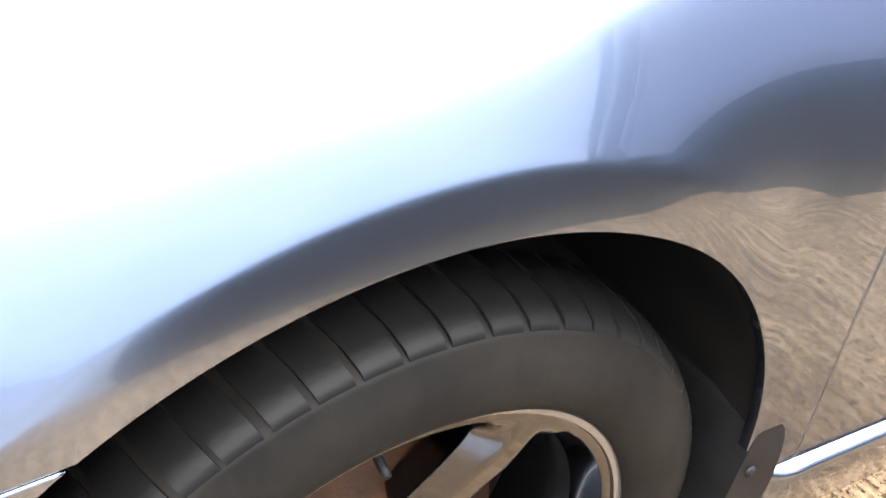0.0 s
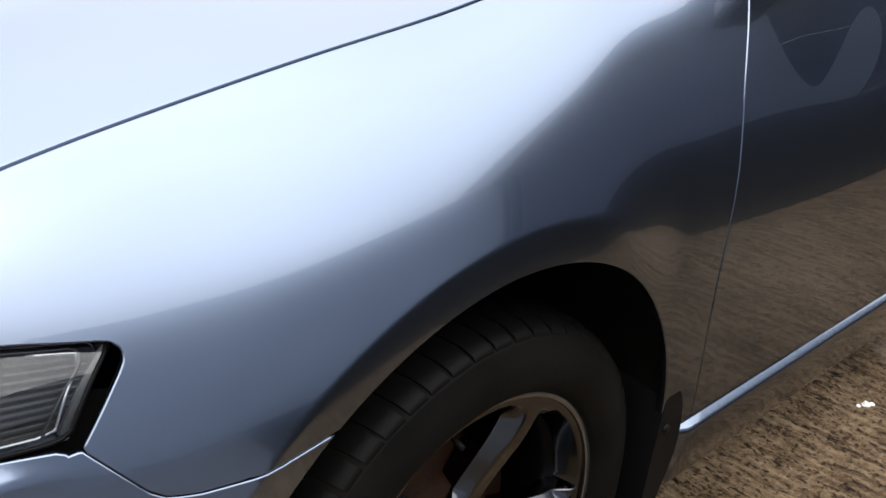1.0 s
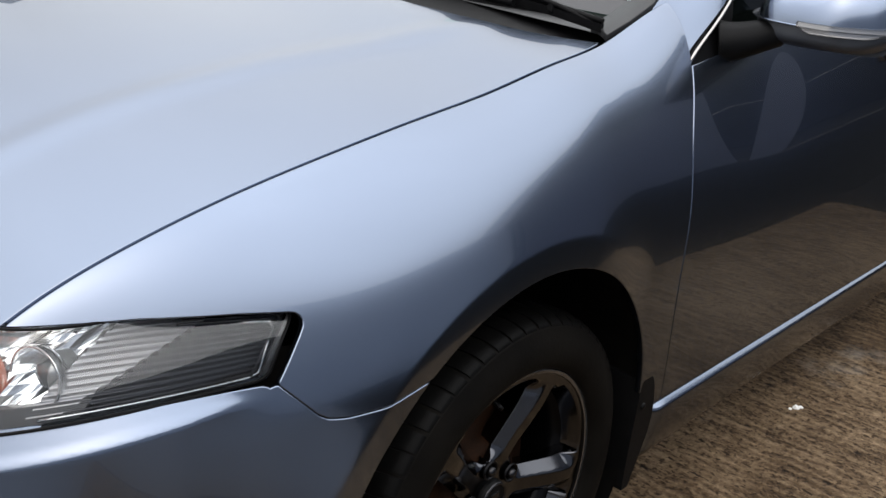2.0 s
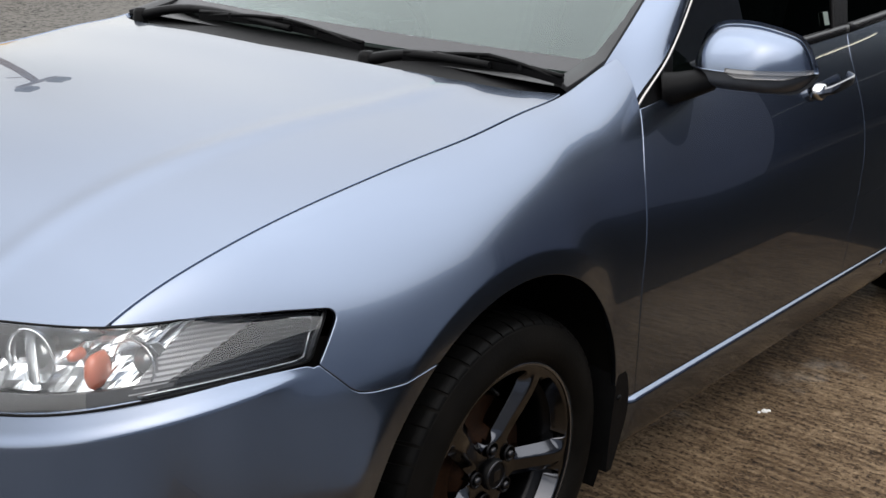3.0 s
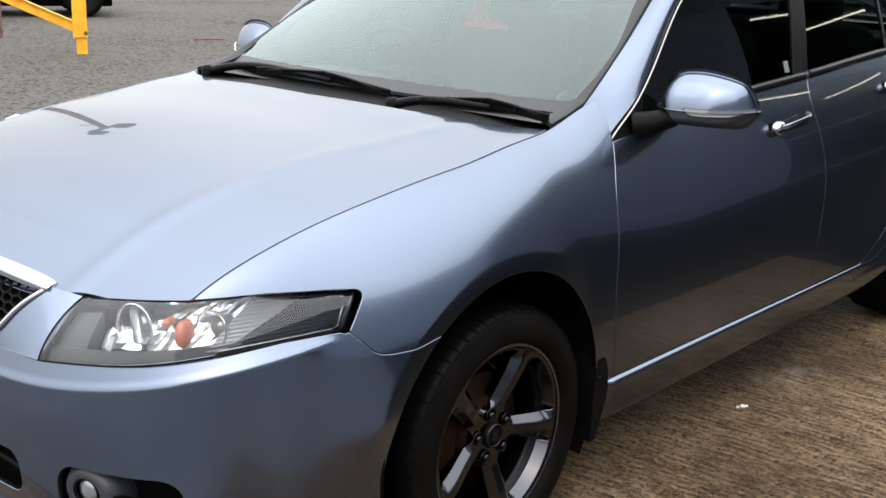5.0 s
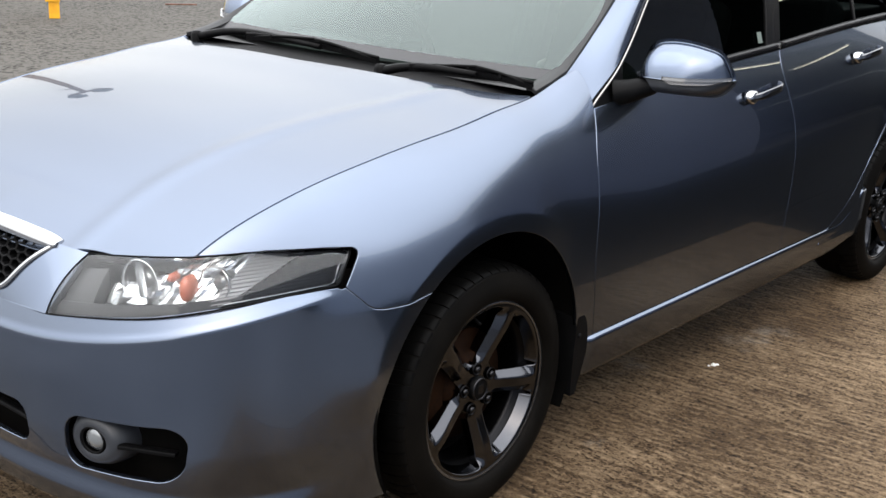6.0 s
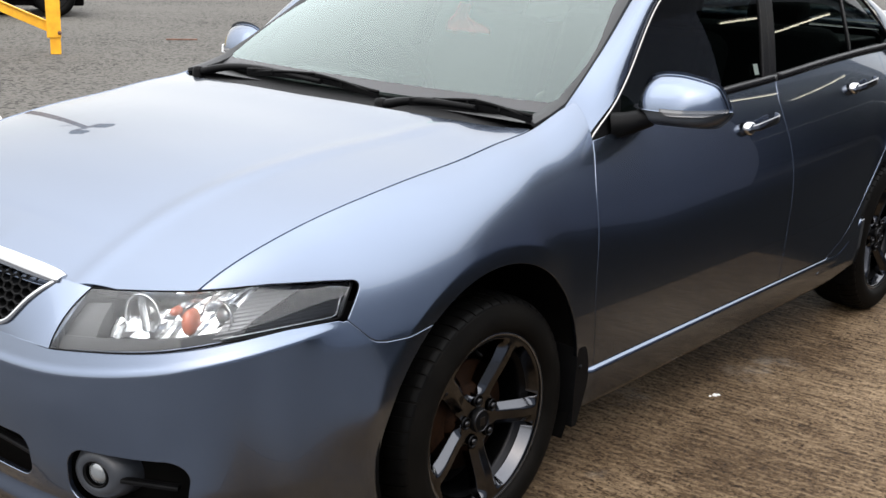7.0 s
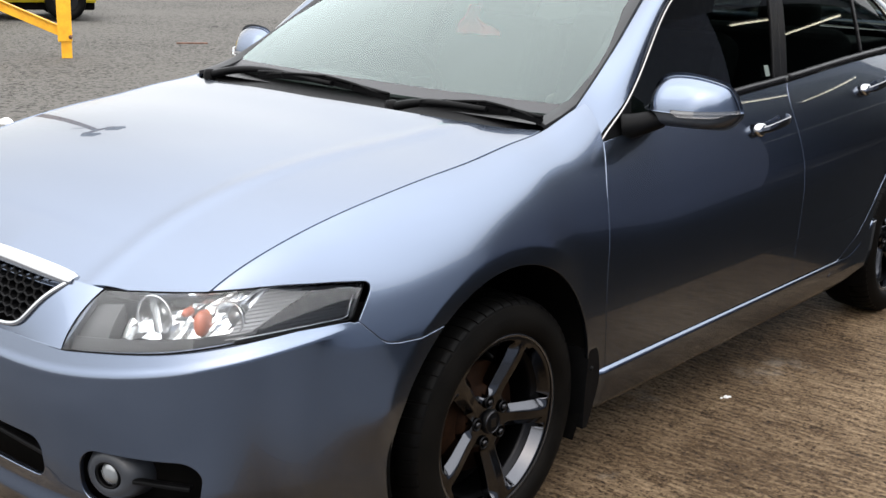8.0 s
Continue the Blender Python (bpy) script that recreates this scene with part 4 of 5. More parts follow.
def build_wheel():
    """A wheel about the origin, its face to +y."""
    barrel = lathe([(0.214, 0.072), (0.222, 0.092), (0.2285, 0.094), (0.2305, 0.090), (0.2290, 0.084), (0.2150, 0.073), (0.2125, 0.062), (0.2065, 0.061), (0.2045, 0.046), (0.1985, 0.044), (0.1955, 0.030), (0.1950, 0.00), (0.204, -0.06), (0.222, -0.10), (0.229, -0.105)], steps=96)
    root = part("wheel", barrel, DARK_ALLOY, car, "anthracite five-spoke alloy wheel with dusty black tyre")
    part("rim_lip", lathe([(0.2225, 0.0925), (0.2285, 0.0948), (0.2310, 0.0905), (0.2295, 0.0845)], steps=96), LIP, root)
    bm = sheet(wheel_face, np.linspace(0.0015, 0.2215, 64), np.linspace(0, 2 * math.pi, 301), (spoke_keep,), flange=0.030, flip=True, lip=0.0025, draft=0.013)
    part("spokes", bm, ALLOY, root)
    tyre = lathe([(0.224, -0.100), (0.25, -0.113), (0.283, -0.112), (0.305, -0.098), (0.314, -0.075), (0.317, -0.03), (0.317, 0.03), (0.3145, 0.070), (0.308, 0.088), (0.302, 0.0965), (0.300, 0.0985), (0.2985, 0.0990), (0.284, 0.1075), (0.262, 0.112), (0.245, 0.1095), (0.235, 0.103), (0.2315, 0.098), (0.229, 0.090)], steps=120)
    tyre_ob = part("tyre", tyre, SIDEWALL, root)
    # shoulder tread blocks
    n = 58
    kinds = []
    for fill in (0.87, 0.83, 0.89):
        bm = bmesh.new()
        prof = [(0.3140, 0.020), (0.3190, 0.022), (0.3190, 0.056), (0.3155, 0.078), (0.3085, 0.0930), (0.3030, 0.0968), (0.2995, 0.0965)]
        rows = []
        for q in (0.0, 0.02, 0.35, 0.65, 0.98, 1.0):
            low = 0.0062 if q in (0.0, 1.0) else 0.0
            row = []
            for r, h in prof:
                a = 2 * math.pi * q * fill / n - (0.035 - h) * 0.55
                row.append(bm.verts.new(((r - low) * math.cos(a), h - low * 0.4, (r - low) * math.sin(a))))
            rows.append(row)
        for c, (a, b) in enumerate(zip(rows, rows[1:])):
            for i in range(len(prof) - 1):
                bm.faces.new((a[i], a[i + 1], b[i + 1], b[i])).smooth = c not in (0, 4)
        for row in (rows[1], rows[4]):
            for p, q in zip(row, row[1:]):
                bm.edges.get((p, q)).smooth = False
        bmesh.ops.recalc_face_normals(bm, faces=bm.faces)
        kinds.append(bm)
    made = [part("tread_block", bm, RUBBER, tyre_ob) for bm in kinds]
    order = random.Random(5)
    for k, one in enumerate(made):
        one.matrix_basis = Matrix.Rotation(-2 * math.pi * k / n, 4, "Y")
    for k in range(3, n):
        more = new("tread_block", order.choice(made).data)
        more.parent = tyre_ob
        more.matrix_basis = Matrix.Rotation(-2 * math.pi * (k + order.uniform(-0.04, 0.04)) / n, 4, "Y")
    # moulded ring and cap
    hub = lathe([(0.0, 0.0745), (0.026, 0.0745), (0.030, 0.072), (0.0315, 0.066), (0.0315, 0.05)], steps=40)
    cap = part("centre_cap", hub, BLACK, root)
    part("cap_ring", lathe([(0.0245, 0.0740), (0.026, 0.0765), (0.0285, 0.0765), (0.030, 0.0735)], steps=40), NUT, cap)
    bm = bmesh.new()
    bm = box(0.020, 0.003, 0.024, (0, 0.0750, 0), 0.0012, 2, bm)
    part("badge", bm, NUT, cap)
    for k in range(5):
        a = radians(116 + 36 + 72 * k)
        b = lathe([(0.0, 0.076), (0.005, 0.0755), (0.0085, 0.073), (0.0095, 0.068), (0.0095, 0.055)], steps=6)
        b.transform(Matrix.Translation((0.0545 * math.cos(a), 0, 0.0545 * math.sin(a))))
        part("wheel_nut", b, NUT, root)
        b = lathe([(0.0125, 0.0600), (0.0140, 0.0685), (0.0160, 0.0695), (0.0168, 0.066)], steps=24)
        b.transform(Matrix.Translation((0.0545 * math.cos(a), 0, 0.0545 * math.sin(a))))
        part("nut_pocket", b, DARK_ALLOY, root)
    part("brake_disc", lathe([(0.05, 0.045), (0.085, 0.045), (0.088, 0.02), (0.14, 0.02), (0.14, -0.005), (0.05, -0.005)], steps=64), RUST, root, "rusty brake disc")
    cal = lathe([(0.10, 0.036), (0.152, 0.036), (0.156, 0.03), (0.156, -0.03), (0.10, -0.03)], steps=14, arc=(radians(-25), radians(35)))
    part("brake_caliper", cal, RUST, root)
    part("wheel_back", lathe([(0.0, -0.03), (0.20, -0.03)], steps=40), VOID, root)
    b = tube([(0.20, 0.06, 0.0), (0.188, 0.083, 0.0), (0.186, 0.090, 0.0)], [0.004, 0.004, 0.003], 8)
    b.transform(Matrix.Rotation(-radians(80), 4, "Y"))
    part("valve", b, BLACK, root)
    return root


WHEEL_Y = 0.742
first = build_wheel()
first.matrix_basis = Matrix.Translation((0, WHEEL_Y, HUB_Z))
for wx, side, turn in ((REAR_X, 1, 25), (0.0, -1, 10), (REAR_X, -1, 40)):
    copy_thing(first, Matrix.Translation((wx, side * (WHEEL_Y + (0.006 if wx else 0)), HUB_Z)) @ pose(0, 0, 0, 0, 0, 0 if side > 0 else 180) @ pose(0, 0, 0, 0, turn, 0))

# wheel housings and mud flaps
for cx, cz in (ARCH_F, ARCH_R):
    for side in (1, -1):
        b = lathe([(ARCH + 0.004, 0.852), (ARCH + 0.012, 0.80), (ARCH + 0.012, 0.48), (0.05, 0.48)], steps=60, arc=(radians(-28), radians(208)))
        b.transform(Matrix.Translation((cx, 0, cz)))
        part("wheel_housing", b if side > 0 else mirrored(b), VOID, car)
for side in (1, -1):
    outline = curve3((-0.345, 0.424), (-0.382, 0.420), (-0.400, 0.345), (-0.386, 0.28), (-0.355, 0.205), steps=16) + curve3((-0.335, 0.205), (-0.335, 0.26), (-0.337, 0.33), (-0.343, 0.41), steps=8)
    bm = bmesh.new()
    a = [bm.verts.new((p[0], 0.862 - 0.0 * p[1], p[1])) for p in [(q[0], q[1]) for q in outline]]
    b = [bm.verts.new((w.co.x, 0.640, w.co.z)) for w in a]
    bm.faces.new(a)
    bm.faces.new(b[::-1])
    for k in range(len(a)):
        n = (k + 1) % len(a)
        bm.faces.new((a[k], b[k], b[n], a[n]))
    bmesh.ops.recalc_face_normals(bm, faces=bm.faces)
    flap = part("mud_flap", bm if side > 0 else mirrored(bm), BLACK, car, "black plastic mud flap behind the wheel")
    b = lathe([(0.0, 0.866), (0.006, 0.865), (0.007, 0.860)], steps=12)
    b.transform(Matrix.Translation((-0.358, 0, 0.372)))
    part("screw", b if side > 0 else mirrored(b), BLACK, flap)

# ---------------------------------------------------------------- sills
sill_prof = [(0.836, 0.3640), (0.842, 0.3605), (0.866, 0.350), (0.8685, 0.3470), (0.8690, 0.338), (0.864, 0.31), (0.853, 0.25), (0.846, 0.236), (0.83, 0.230), (0.76, 0.228)]
for side in (1, -1):
    bm = bmesh.new()
    rows = []
    for x in np.r_[-0.385, -0.40, -0.415, np.linspace(-0.43, -2.34, 60)]:
        tuck = 0.013 * (1 - smooth(-0.39, -0.425, -abs(x)) if x < -0.39 else 1.0)
        lift = 0.10 * smooth(-2.06, -2.34, x) ** 1.3
        rows.append([bm.verts.new((x, y - tuck, z + (lift if z > 0.33 else lift * 0.2))) for y, z in sill_prof])
    for a, b in zip(rows, rows[1:]):
        for i in range(len(sill_prof) - 1):
            bm.faces.new((a[i], b[i], b[i + 1], a[i + 1])).smooth = True
    bm.faces.new(rows[0])
    bm.faces.new(rows[-1])
    bmesh.ops.recalc_face_normals(bm, faces=bm.faces)
    part("side_skirt", bm if side > 0 else mirrored(bm), PAINT, car)
part("floor_pan", box(3.3, 1.45, 0.05, (-1.35, 0, 0.235), 0.02), VOID, car)
part("engine_bay", box(0.95, 1.0, 0.35, (0.20, 0, 0.50), 0.05), VOID, car)
part("boot_floor", box(1.0, 1.2, 0.4, (-3.05, 0, 0.52), 0.05), VOID, car)

# ---------------------------------------------------------------- doors: handles, mouldings, windows
for leaf, hx in ((front_door, -1.392), (rear_door, -2.255), (front_door_r, -1.392), (rear_door_r, -2.255)):
    side = 1 if leaf in (front_door, rear_door) else -1
    z0 = 0.913 if hx > -2 else 0.972

    def put(name, bm, material, parent):
        return part(name, bm if side > 0 else mirrored(bm), material, parent)

    skin = [flank(np.float64(hx + 0.04), np.float64(v)) for v in np.linspace(0, 1, 60)]
    y0 = float(np.interp(-z0, [-p[2] for p in skin], [p[1] for p in skin]))
    pts = curve3((hx + 0.125, y0 + 0.012, z0 - 0.004), (hx + 0.09, y0 + 0.036, z0 + 0.003), (hx + 0.02, y0 + 0.040, z0 + 0.010), (hx - 0.05, y0 + 0.036, z0 + 0.017), (hx - 0.085, y0 + 0.010, z0 + 0.020), steps=20)
    b = bmesh.new()
    rows = []
    for k, p in enumerate(pts):
        tall = 0.006 + 0.0085 * math.sin(math.pi * min(k / 19 * 1.5 + 0.15, 1.0) * 0.5) * (1 - 0.35 * k / 19)
        rows.append([b.verts.new((p[0], p[1] + 0.0055 * math.copysign(abs(math.cos(a)) ** 0.5, math.cos(a)), p[2] + tall * math.copysign(abs(math.sin(a)) ** 0.7, math.sin(a)))) for a in np.linspace(0, 2 * math.pi, 17)[:-1]])
    for a, c in zip(rows, rows[1:]):
        for k in range(16):
            b.faces.new((a[k], a[(k + 1) % 16], c[(k + 1) % 16], c[k])).smooth = True
    b.faces.new(rows[0])
    b.faces.new(rows[-1])
    bmesh.ops.recalc_face_normals(b, faces=b.faces)
    put("door_handle", b, HANDLE_CHROME, leaf)
    b = lathe([(0.0, 0.014), (0.016, 0.013), (0.0215, 0.008), (0.022, -0.01)], steps=24)
    b.transform(Matrix.Translation((hx + 0.108, y0 + 0.014, z0 - 0.003)) @ Matrix.Diagonal((1.3, 1, 1, 1)))
    put("handle_boss", b, CHROME, leaf)

rail_z = cubic((-0.462, 0.957), (-0.70, 1.113), (-0.93, 1.30), (-1.12, 1.372), (-1.5, 1.398), (-2.0, 1.378), (-2.3, 1.335), (-2.48, 1.25), (-2.64, 1.10), (-2.72, 0.98))


def pane(x, z):
    return 0.778 - 0.33 * (z - belt_z(x)) - 0.03 * ((x + 1.5) / 1.1) ** 2 * np.clip((z - belt_z(x)) / 0.35, 0, 1)


def window_sheet(u, v):
    z = belt_z(u) - 0.012 + v * 0.46
    return u + 0 * v, pane(u, z) + 0.010 * np.sin(np.pi * np.clip(v, 0, 1)) - 0.010, z


front_edge = lambda z: -1.49 - 0.06 * (z - 1.035) / 0.26
rear_edge = lambda z: -1.585 - 0.06 * (z - 1.04) / 0.26
under_rail = lambda x, y, z: rail_z(x) - z
STICKER = shader("pale_sticker", (0.10, 0.125, 0.11), 0.5)
STRIP = shader("dull_bright_strip", (0.30, 0.285, 0.27), 0.22, 1.0)
SEAL_BLACK = shader("gloss_black_pillar", (0.004, 0.004, 0.0045), 0.25, spec=0.12)


def proud(f, d):
    def g(u, v):
        x, y, z = f(u, v)
        return x, y + d, z

    return g


for leaf, rear, side in ((front_door, rear_door, 1), (front_door_r, rear_door_r, -1)):
    def put(name, bm, material, parent, label=""):
        return part(name, bm if side > 0 else mirrored(bm), material, parent, label)

    vs = np.linspace(0, 1, 40)
    bm = sheet(window_sheet, xs_between(-0.47, -1.58, 0.02), vs, (under_rail, lambda x, y, z: x - front_edge(z)), flange=0, flip=False)
    put("side_window", bm, SIDE_GLASS, leaf)
    bm = sheet(window_sheet, xs_between(-1.56, -2.72, 0.02), vs, (under_rail, lambda x, y, z: rear_edge(z) - x), flange=0, flip=False)
    put("side_window", bm, SIDE_GLASS, rear)
    bm = sheet(proud(window_sheet, 0.006), xs_between(-1.46, -1.70, 0.01), vs, (under_rail, lambda x, y, z: front_edge(z) - x, lambda x, y, z: x - (front_edge(z) + rear_edge(z)) / 2 - 0.0015), flange=0.012, flip=False)
    put("pillar_trim", bm, SEAL_BLACK, leaf)
    bm = sheet(proud(window_sheet, 0.006), xs_between(-1.46, -1.70, 0.01), vs, (under_rail, lambda x, y, z: (front_edge(z) + rear_edge(z)) / 2 - 0.0015 - x, lambda x, y, z: x - rear_edge(z)), flange=0.012, flip=False)
    put("pillar_trim", bm, SEAL_BLACK, rear)
    bm = sheet(proud(window_sheet, 0.005), xs_between(-2.21, -2.26, 0.01), vs, (under_rail, lambda x, y, z: -2.222 - x, lambda x, y, z: x + 2.238), flange=0.01, flip=False)
    put("window_divider", bm, SEAL_BLACK, rear)
    sx, sz = -1.445, float(belt_z(-1.445)) + 0.045
    b = box(0.030, 0.002, 0.036, (sx, float(pane(sx, sz)) + 0.0005, sz), 0.0006, 1, turn=pose(0, 0, 0, 18, 0, 0))
    put("window_sticker", b, STICKER, leaf, "small pale green window sticker")
    # black corner sail that carries the mirror
    bm = sheet(proud(window_sheet, 0.004), xs_between(-0.47, -0.75, 0.01), vs, (under_rail, lambda x, y, z: x + 0.62 + 0.35 * (z - 0.98)), flange=0.012, flip=False)
    put("mirror_sail", bm, BLACK, leaf)

    def belt_strip(a, b, parent):
        bm = bmesh.new()
        rows = []
        for x in np.linspace(a, b, 40):
            zb = float(belt_z(x))
            yb = float(pane(x, zb))
            prof = [(yb - 0.012, zb + 0.016), (yb + 0.004, zb + 0.018), (yb + 0.009, zb + 0.012), (yb + 0.010, zb - 0.002), (yb + 0.006, zb - 0.006), (yb - 0.01, zb - 0.006)]
            rows.append([bm.verts.new((x, yy, zz)) for yy, zz in prof])
        for r, t in zip(rows, rows[1:]):
            for k in range(5):
                bm.faces.new((r[k], t[k], t[k + 1], r[k + 1])).smooth = True
        bm.faces.new(rows[0])
        bm.faces.new(rows[-1])
        bmesh.ops.recalc_face_normals(bm, faces=bm.faces)
        put("belt_moulding", bm, SEAL_BLACK, parent)

    belt_strip(-0.60, -1.566, leaf)
    belt_strip(-1.572, -2.63, rear)
    # bright strip round the window opening
    for a, b, parent in ((-0.468, -1.565, leaf), (-1.572, -2.63, rear)):
        pts = [(x, float(pane(x, float(rail_z(x)))) + 0.010 - 0.012 * (1 - float(smooth(-0.466, -0.62, x))), float(rail_z(x)) - 0.002) for x in np.linspace(a, b, 40)]
        put("window_strip", tube(pts, 0.0036, 8), STRIP, parent)

# ---------------------------------------------------------------- pillars, roof, screens
pillar_in = curve3((-0.444, 0.704, 1.037), (-0.67, 0.662, 1.168), (-0.87, 0.62, 1.298), (-1.05, 0.575, 1.388), steps=28)
foot = lambda x: 0.016 * (1 - float(smooth(-0.466, -0.62, x)))
pillar_out = [(x, float(pane(x, float(rail_z(x)))) + 0.006 - foot(x), float(rail_z(x)) + 0.007) for x in np.linspace(-0.466, -1.16, 28)]


def ribbon(a, b, steps=6, bulge=(0, 0, 0), foot=0):
    a, b = np.array(a), np.array(b)
    bm = bmesh.new()
    rows = []
    for i, (p, q) in enumerate(zip(a, b)):
        g = float(smooth(0, foot, i)) if foot else 1.0
        rows.append([bm.verts.new(tuple(p + (q - p) * k / steps + np.array(bulge) * g * 4 * (k / steps) * (1 - k / steps))) for k in range(steps + 1)])
    for r, t in zip(rows, rows[1:]):
        for k in range(steps):
            bm.faces.new((r[k], t[k], t[k + 1], r[k + 1])).smooth = True
    bm.normal_update()
    if sum(f.normal.z for f in bm.faces) < 0:
        bmesh.ops.reverse_faces(bm, faces=bm.faces)
        bm.normal_update()
    return bm


SY = np.linspace(-1, 1, 41)
FRIT = shader("glass_border_black", (0.028, 0.028, 0.030), 0.42, spec=0.35)
mottle(FRIT, (0.018, 0.018, 0.0195), (0.0255, 0.0255, 0.02775), 18, bump=0.0002, fine_scale=700, rough=(0.35, 0.5))
TRIM = shader("dark_rubber_trim", (0.012, 0.012, 0.013), 0.5, spec=0.25)
mottle(TRIM, (0.009, 0.009, 0.0098), (0.014, 0.014, 0.015), 18, bump=0.0002, fine_scale=700, rough=(0.42, 0.58))
for side in (1, -1):
    bm = ribbon(pillar_in, pillar_out, 8, (0.012, 0.020, 0.010), 12)
    rim(bm, 0.03)
    part("a_pillar", bm if side > 0 else mirrored(bm), PAINT, car)
    # dark trim between screen and pillar
    tin = [(x - 0.004, y - 0.004, z + 0.010) for x, y, z in [(-0.30, 0.712, 0.998), (-0.37, 0.708, 1.014)] + pillar_in]
    tout = [(x - 0.02, y - 0.046, z + 0.004) for x, y, z in tin]
    bm = ribbon(tin, tout, 3, (0, 0.002, 0.003))
    rim(bm, 0.012)
    part("screen_trim", bm if side > 0 else mirrored(bm), TRIM, car)

base = [(-0.315 - 0.10 * abs(s) ** 2.2, s * 0.70, 1.022 - 0.006 * s * s) for s in SY]
head = [(-1.00 - 0.06 * s * s, s * 0.575, 1.418 - 0.032 * s * s) for s in SY]
bm = ribbon(base, head, 24, (0, 0, 0.012))
screen = part("windscreen", bm, WINDSCREEN, car, "pale green tinted windscreen reflecting the sky")
low = [tuple(np.array(b) + (np.array(h) - np.array(b)) * 0.06 + np.array((0, 0, -0.001))) for b, h in zip(base, head)]
bm = ribbon([(x, y, z + 0.003) for x, y, z in base], [(x, y, z + 0.0045) for x, y, z in low], 2)
part("dark_band", bm, FRIT, screen)
# roof
def roof_top(u, v):
    x = -1.0 - 1.34 * u - 0.06 * v * v * (1 - u)
    z = 1.418 + 0.030 * np.sin(np.pi * np.clip(u * 1.1, 0, 1)) - 0.03 * u - (0.034 + 0.012 * u) * np.abs(v) ** 2.2
    return x, v * (0.578 + 0.03 * np.sin(np.pi * u)), z


bm = sheet(roof_top, np.linspace(0, 1, 40), np.linspace(-1, 1, 40), (), flange=0.012, flip=True)
part("roof", bm, PAINT, car)
for side in (1, -1):
    edge = [tuple(float(c) for c in roof_top(u, 1.0)) for u in np.linspace(0.03, 1, 40)]
    rail = [(x, float(pane(x, float(rail_z(x)))) + 0.008, float(rail_z(x)) + 0.004) for x in np.linspace(-1.12, -2.48, 40)]
    bm = ribbon(rail, edge, 6, (0, 0.016, 0.016))
    rim(bm, 0.01)
    part("cant_rail", bm if side > 0 else mirrored(bm), PAINT, car)
    # rear pillar sweeping down to the boot
    front = [(x, float(pane(x, float(rail_z(x)))) + 0.008, float(rail_z(x)) + 0.003) for x in np.linspace(-2.46, -2.66, 24)]
    back = curve3((-2.40, 0.61, 1.345), (-2.70, 0.645, 1.25), (-2.90, 0.665, 1.175), (-3.02, 0.67, 1.150), steps=24)
    bm = ribbon(front, back, 8, (0, 0.022, 0.012))
    rim(bm, 0.01)
    part("c_pillar", bm if side > 0 else mirrored(bm), PAINT, car)
    low_edge = [tuple(float(c) for c in flank(np.float64(x), np.float64(0.0))) for x in np.linspace(-2.64, -3.05, 24)]
    mid = [(-2.66 - 0.38 * t, 0.742 - 0.115 * t ** 1.5, 1.05 + 0.10 * t) for t in np.linspace(0, 1, 24)]
    bm = ribbon(mid, low_edge, 3, (0, 0.0, 0.0))
    part("haunch", bm if side > 0 else mirrored(bm), PAINT, car)
rs_top = [(-2.335, s * 0.575, 1.372 - 0.03 * s * s) for s in SY]
rs_low = [(-2.92 - 0.03 * (1 - s * s), s * 0.605, 1.165) for s in SY]
part("rear_screen", ribbon(rs_top, rs_low, 12, (0, 0, 0.02)), SIDE_GLASS, car)


def boot(u, v):
    x = -2.90 - 0.80 * u - 0.04 * (1 - v * v)
    y = v * top_y(x)
    return x, y, top_z(x) + 0.012 * (1 - v * v) + 0.02 * smooth(0.75, 1, u) * (1 - np.abs(v) ** 6)


part("boot_lid", sheet(boot, np.linspace(0, 1, 30), np.linspace(-1, 1, 40), (), flange=0.02, flip=True), PAINT, car)
bm = bmesh.new()
rows = []
for s in np.linspace(-1, 1, 41):
    c = Vector((-3.60 + 0.06 * s * s, s * 0.58, 1.175 - 0.035 * abs(s) ** 6))
    rows.append([bm.verts.new(c + Vector((0.075 * math.cos(a), 0, 0.014 * math.sin(a)))) for a in np.linspace(0, 2 * math.pi, 13)[:-1]])
for a, b in zip(rows, rows[1:]):
    for k in range(12):
        bm.faces.new((a[k], a[(k + 1) % 12], b[(k + 1) % 12], b[k])).smooth = True
bm.faces.new(rows[0])
bm.faces.new(rows[-1])
bmesh.ops.recalc_face_normals(bm, faces=bm.faces)
spoiler = part("boot_spoiler", bm, PAINT, car)
for s in (-0.4, 0.4):
    part("spoiler_foot", box(0.07, 0.05, 0.07, (-3.60, s, 1.145), 0.012), PAINT, spoiler)


def tail(u, v):
    """The rear end: u across, v from the boot's edge down."""
    y = u * (0.60 + 0.12 * smooth(0, 0.3, v))
    x = -3.70 - 0.06 * smooth(0.0, 0.55, v) * (1 - u * u) + 0.06 * smooth(0.7, 1.0, v)
    return x, y, 1.085 - 0.82 * v


part("rear_bumper", sheet(tail, np.linspace(-1, 1, 30), np.linspace(0, 1, 30), (), flange=0.05, flip=False), PAINT, car)

# ---------------------------------------------------------------- cowl and wipers
def cowl_top(u, v):
    y = v * 0.70
    xa = bonnet_rear(np.abs(y)) + 0.03
    xb = -0.335 - 0.10 * np.abs(v) ** 2.2
    x = xa + (xb - xa) * u
    z = 0.985 - 0.012 * v * v + 0.028 * u - 0.018 * np.sin(np.pi * u) * (1 - 0.6 * v * v)
    return x, y, z


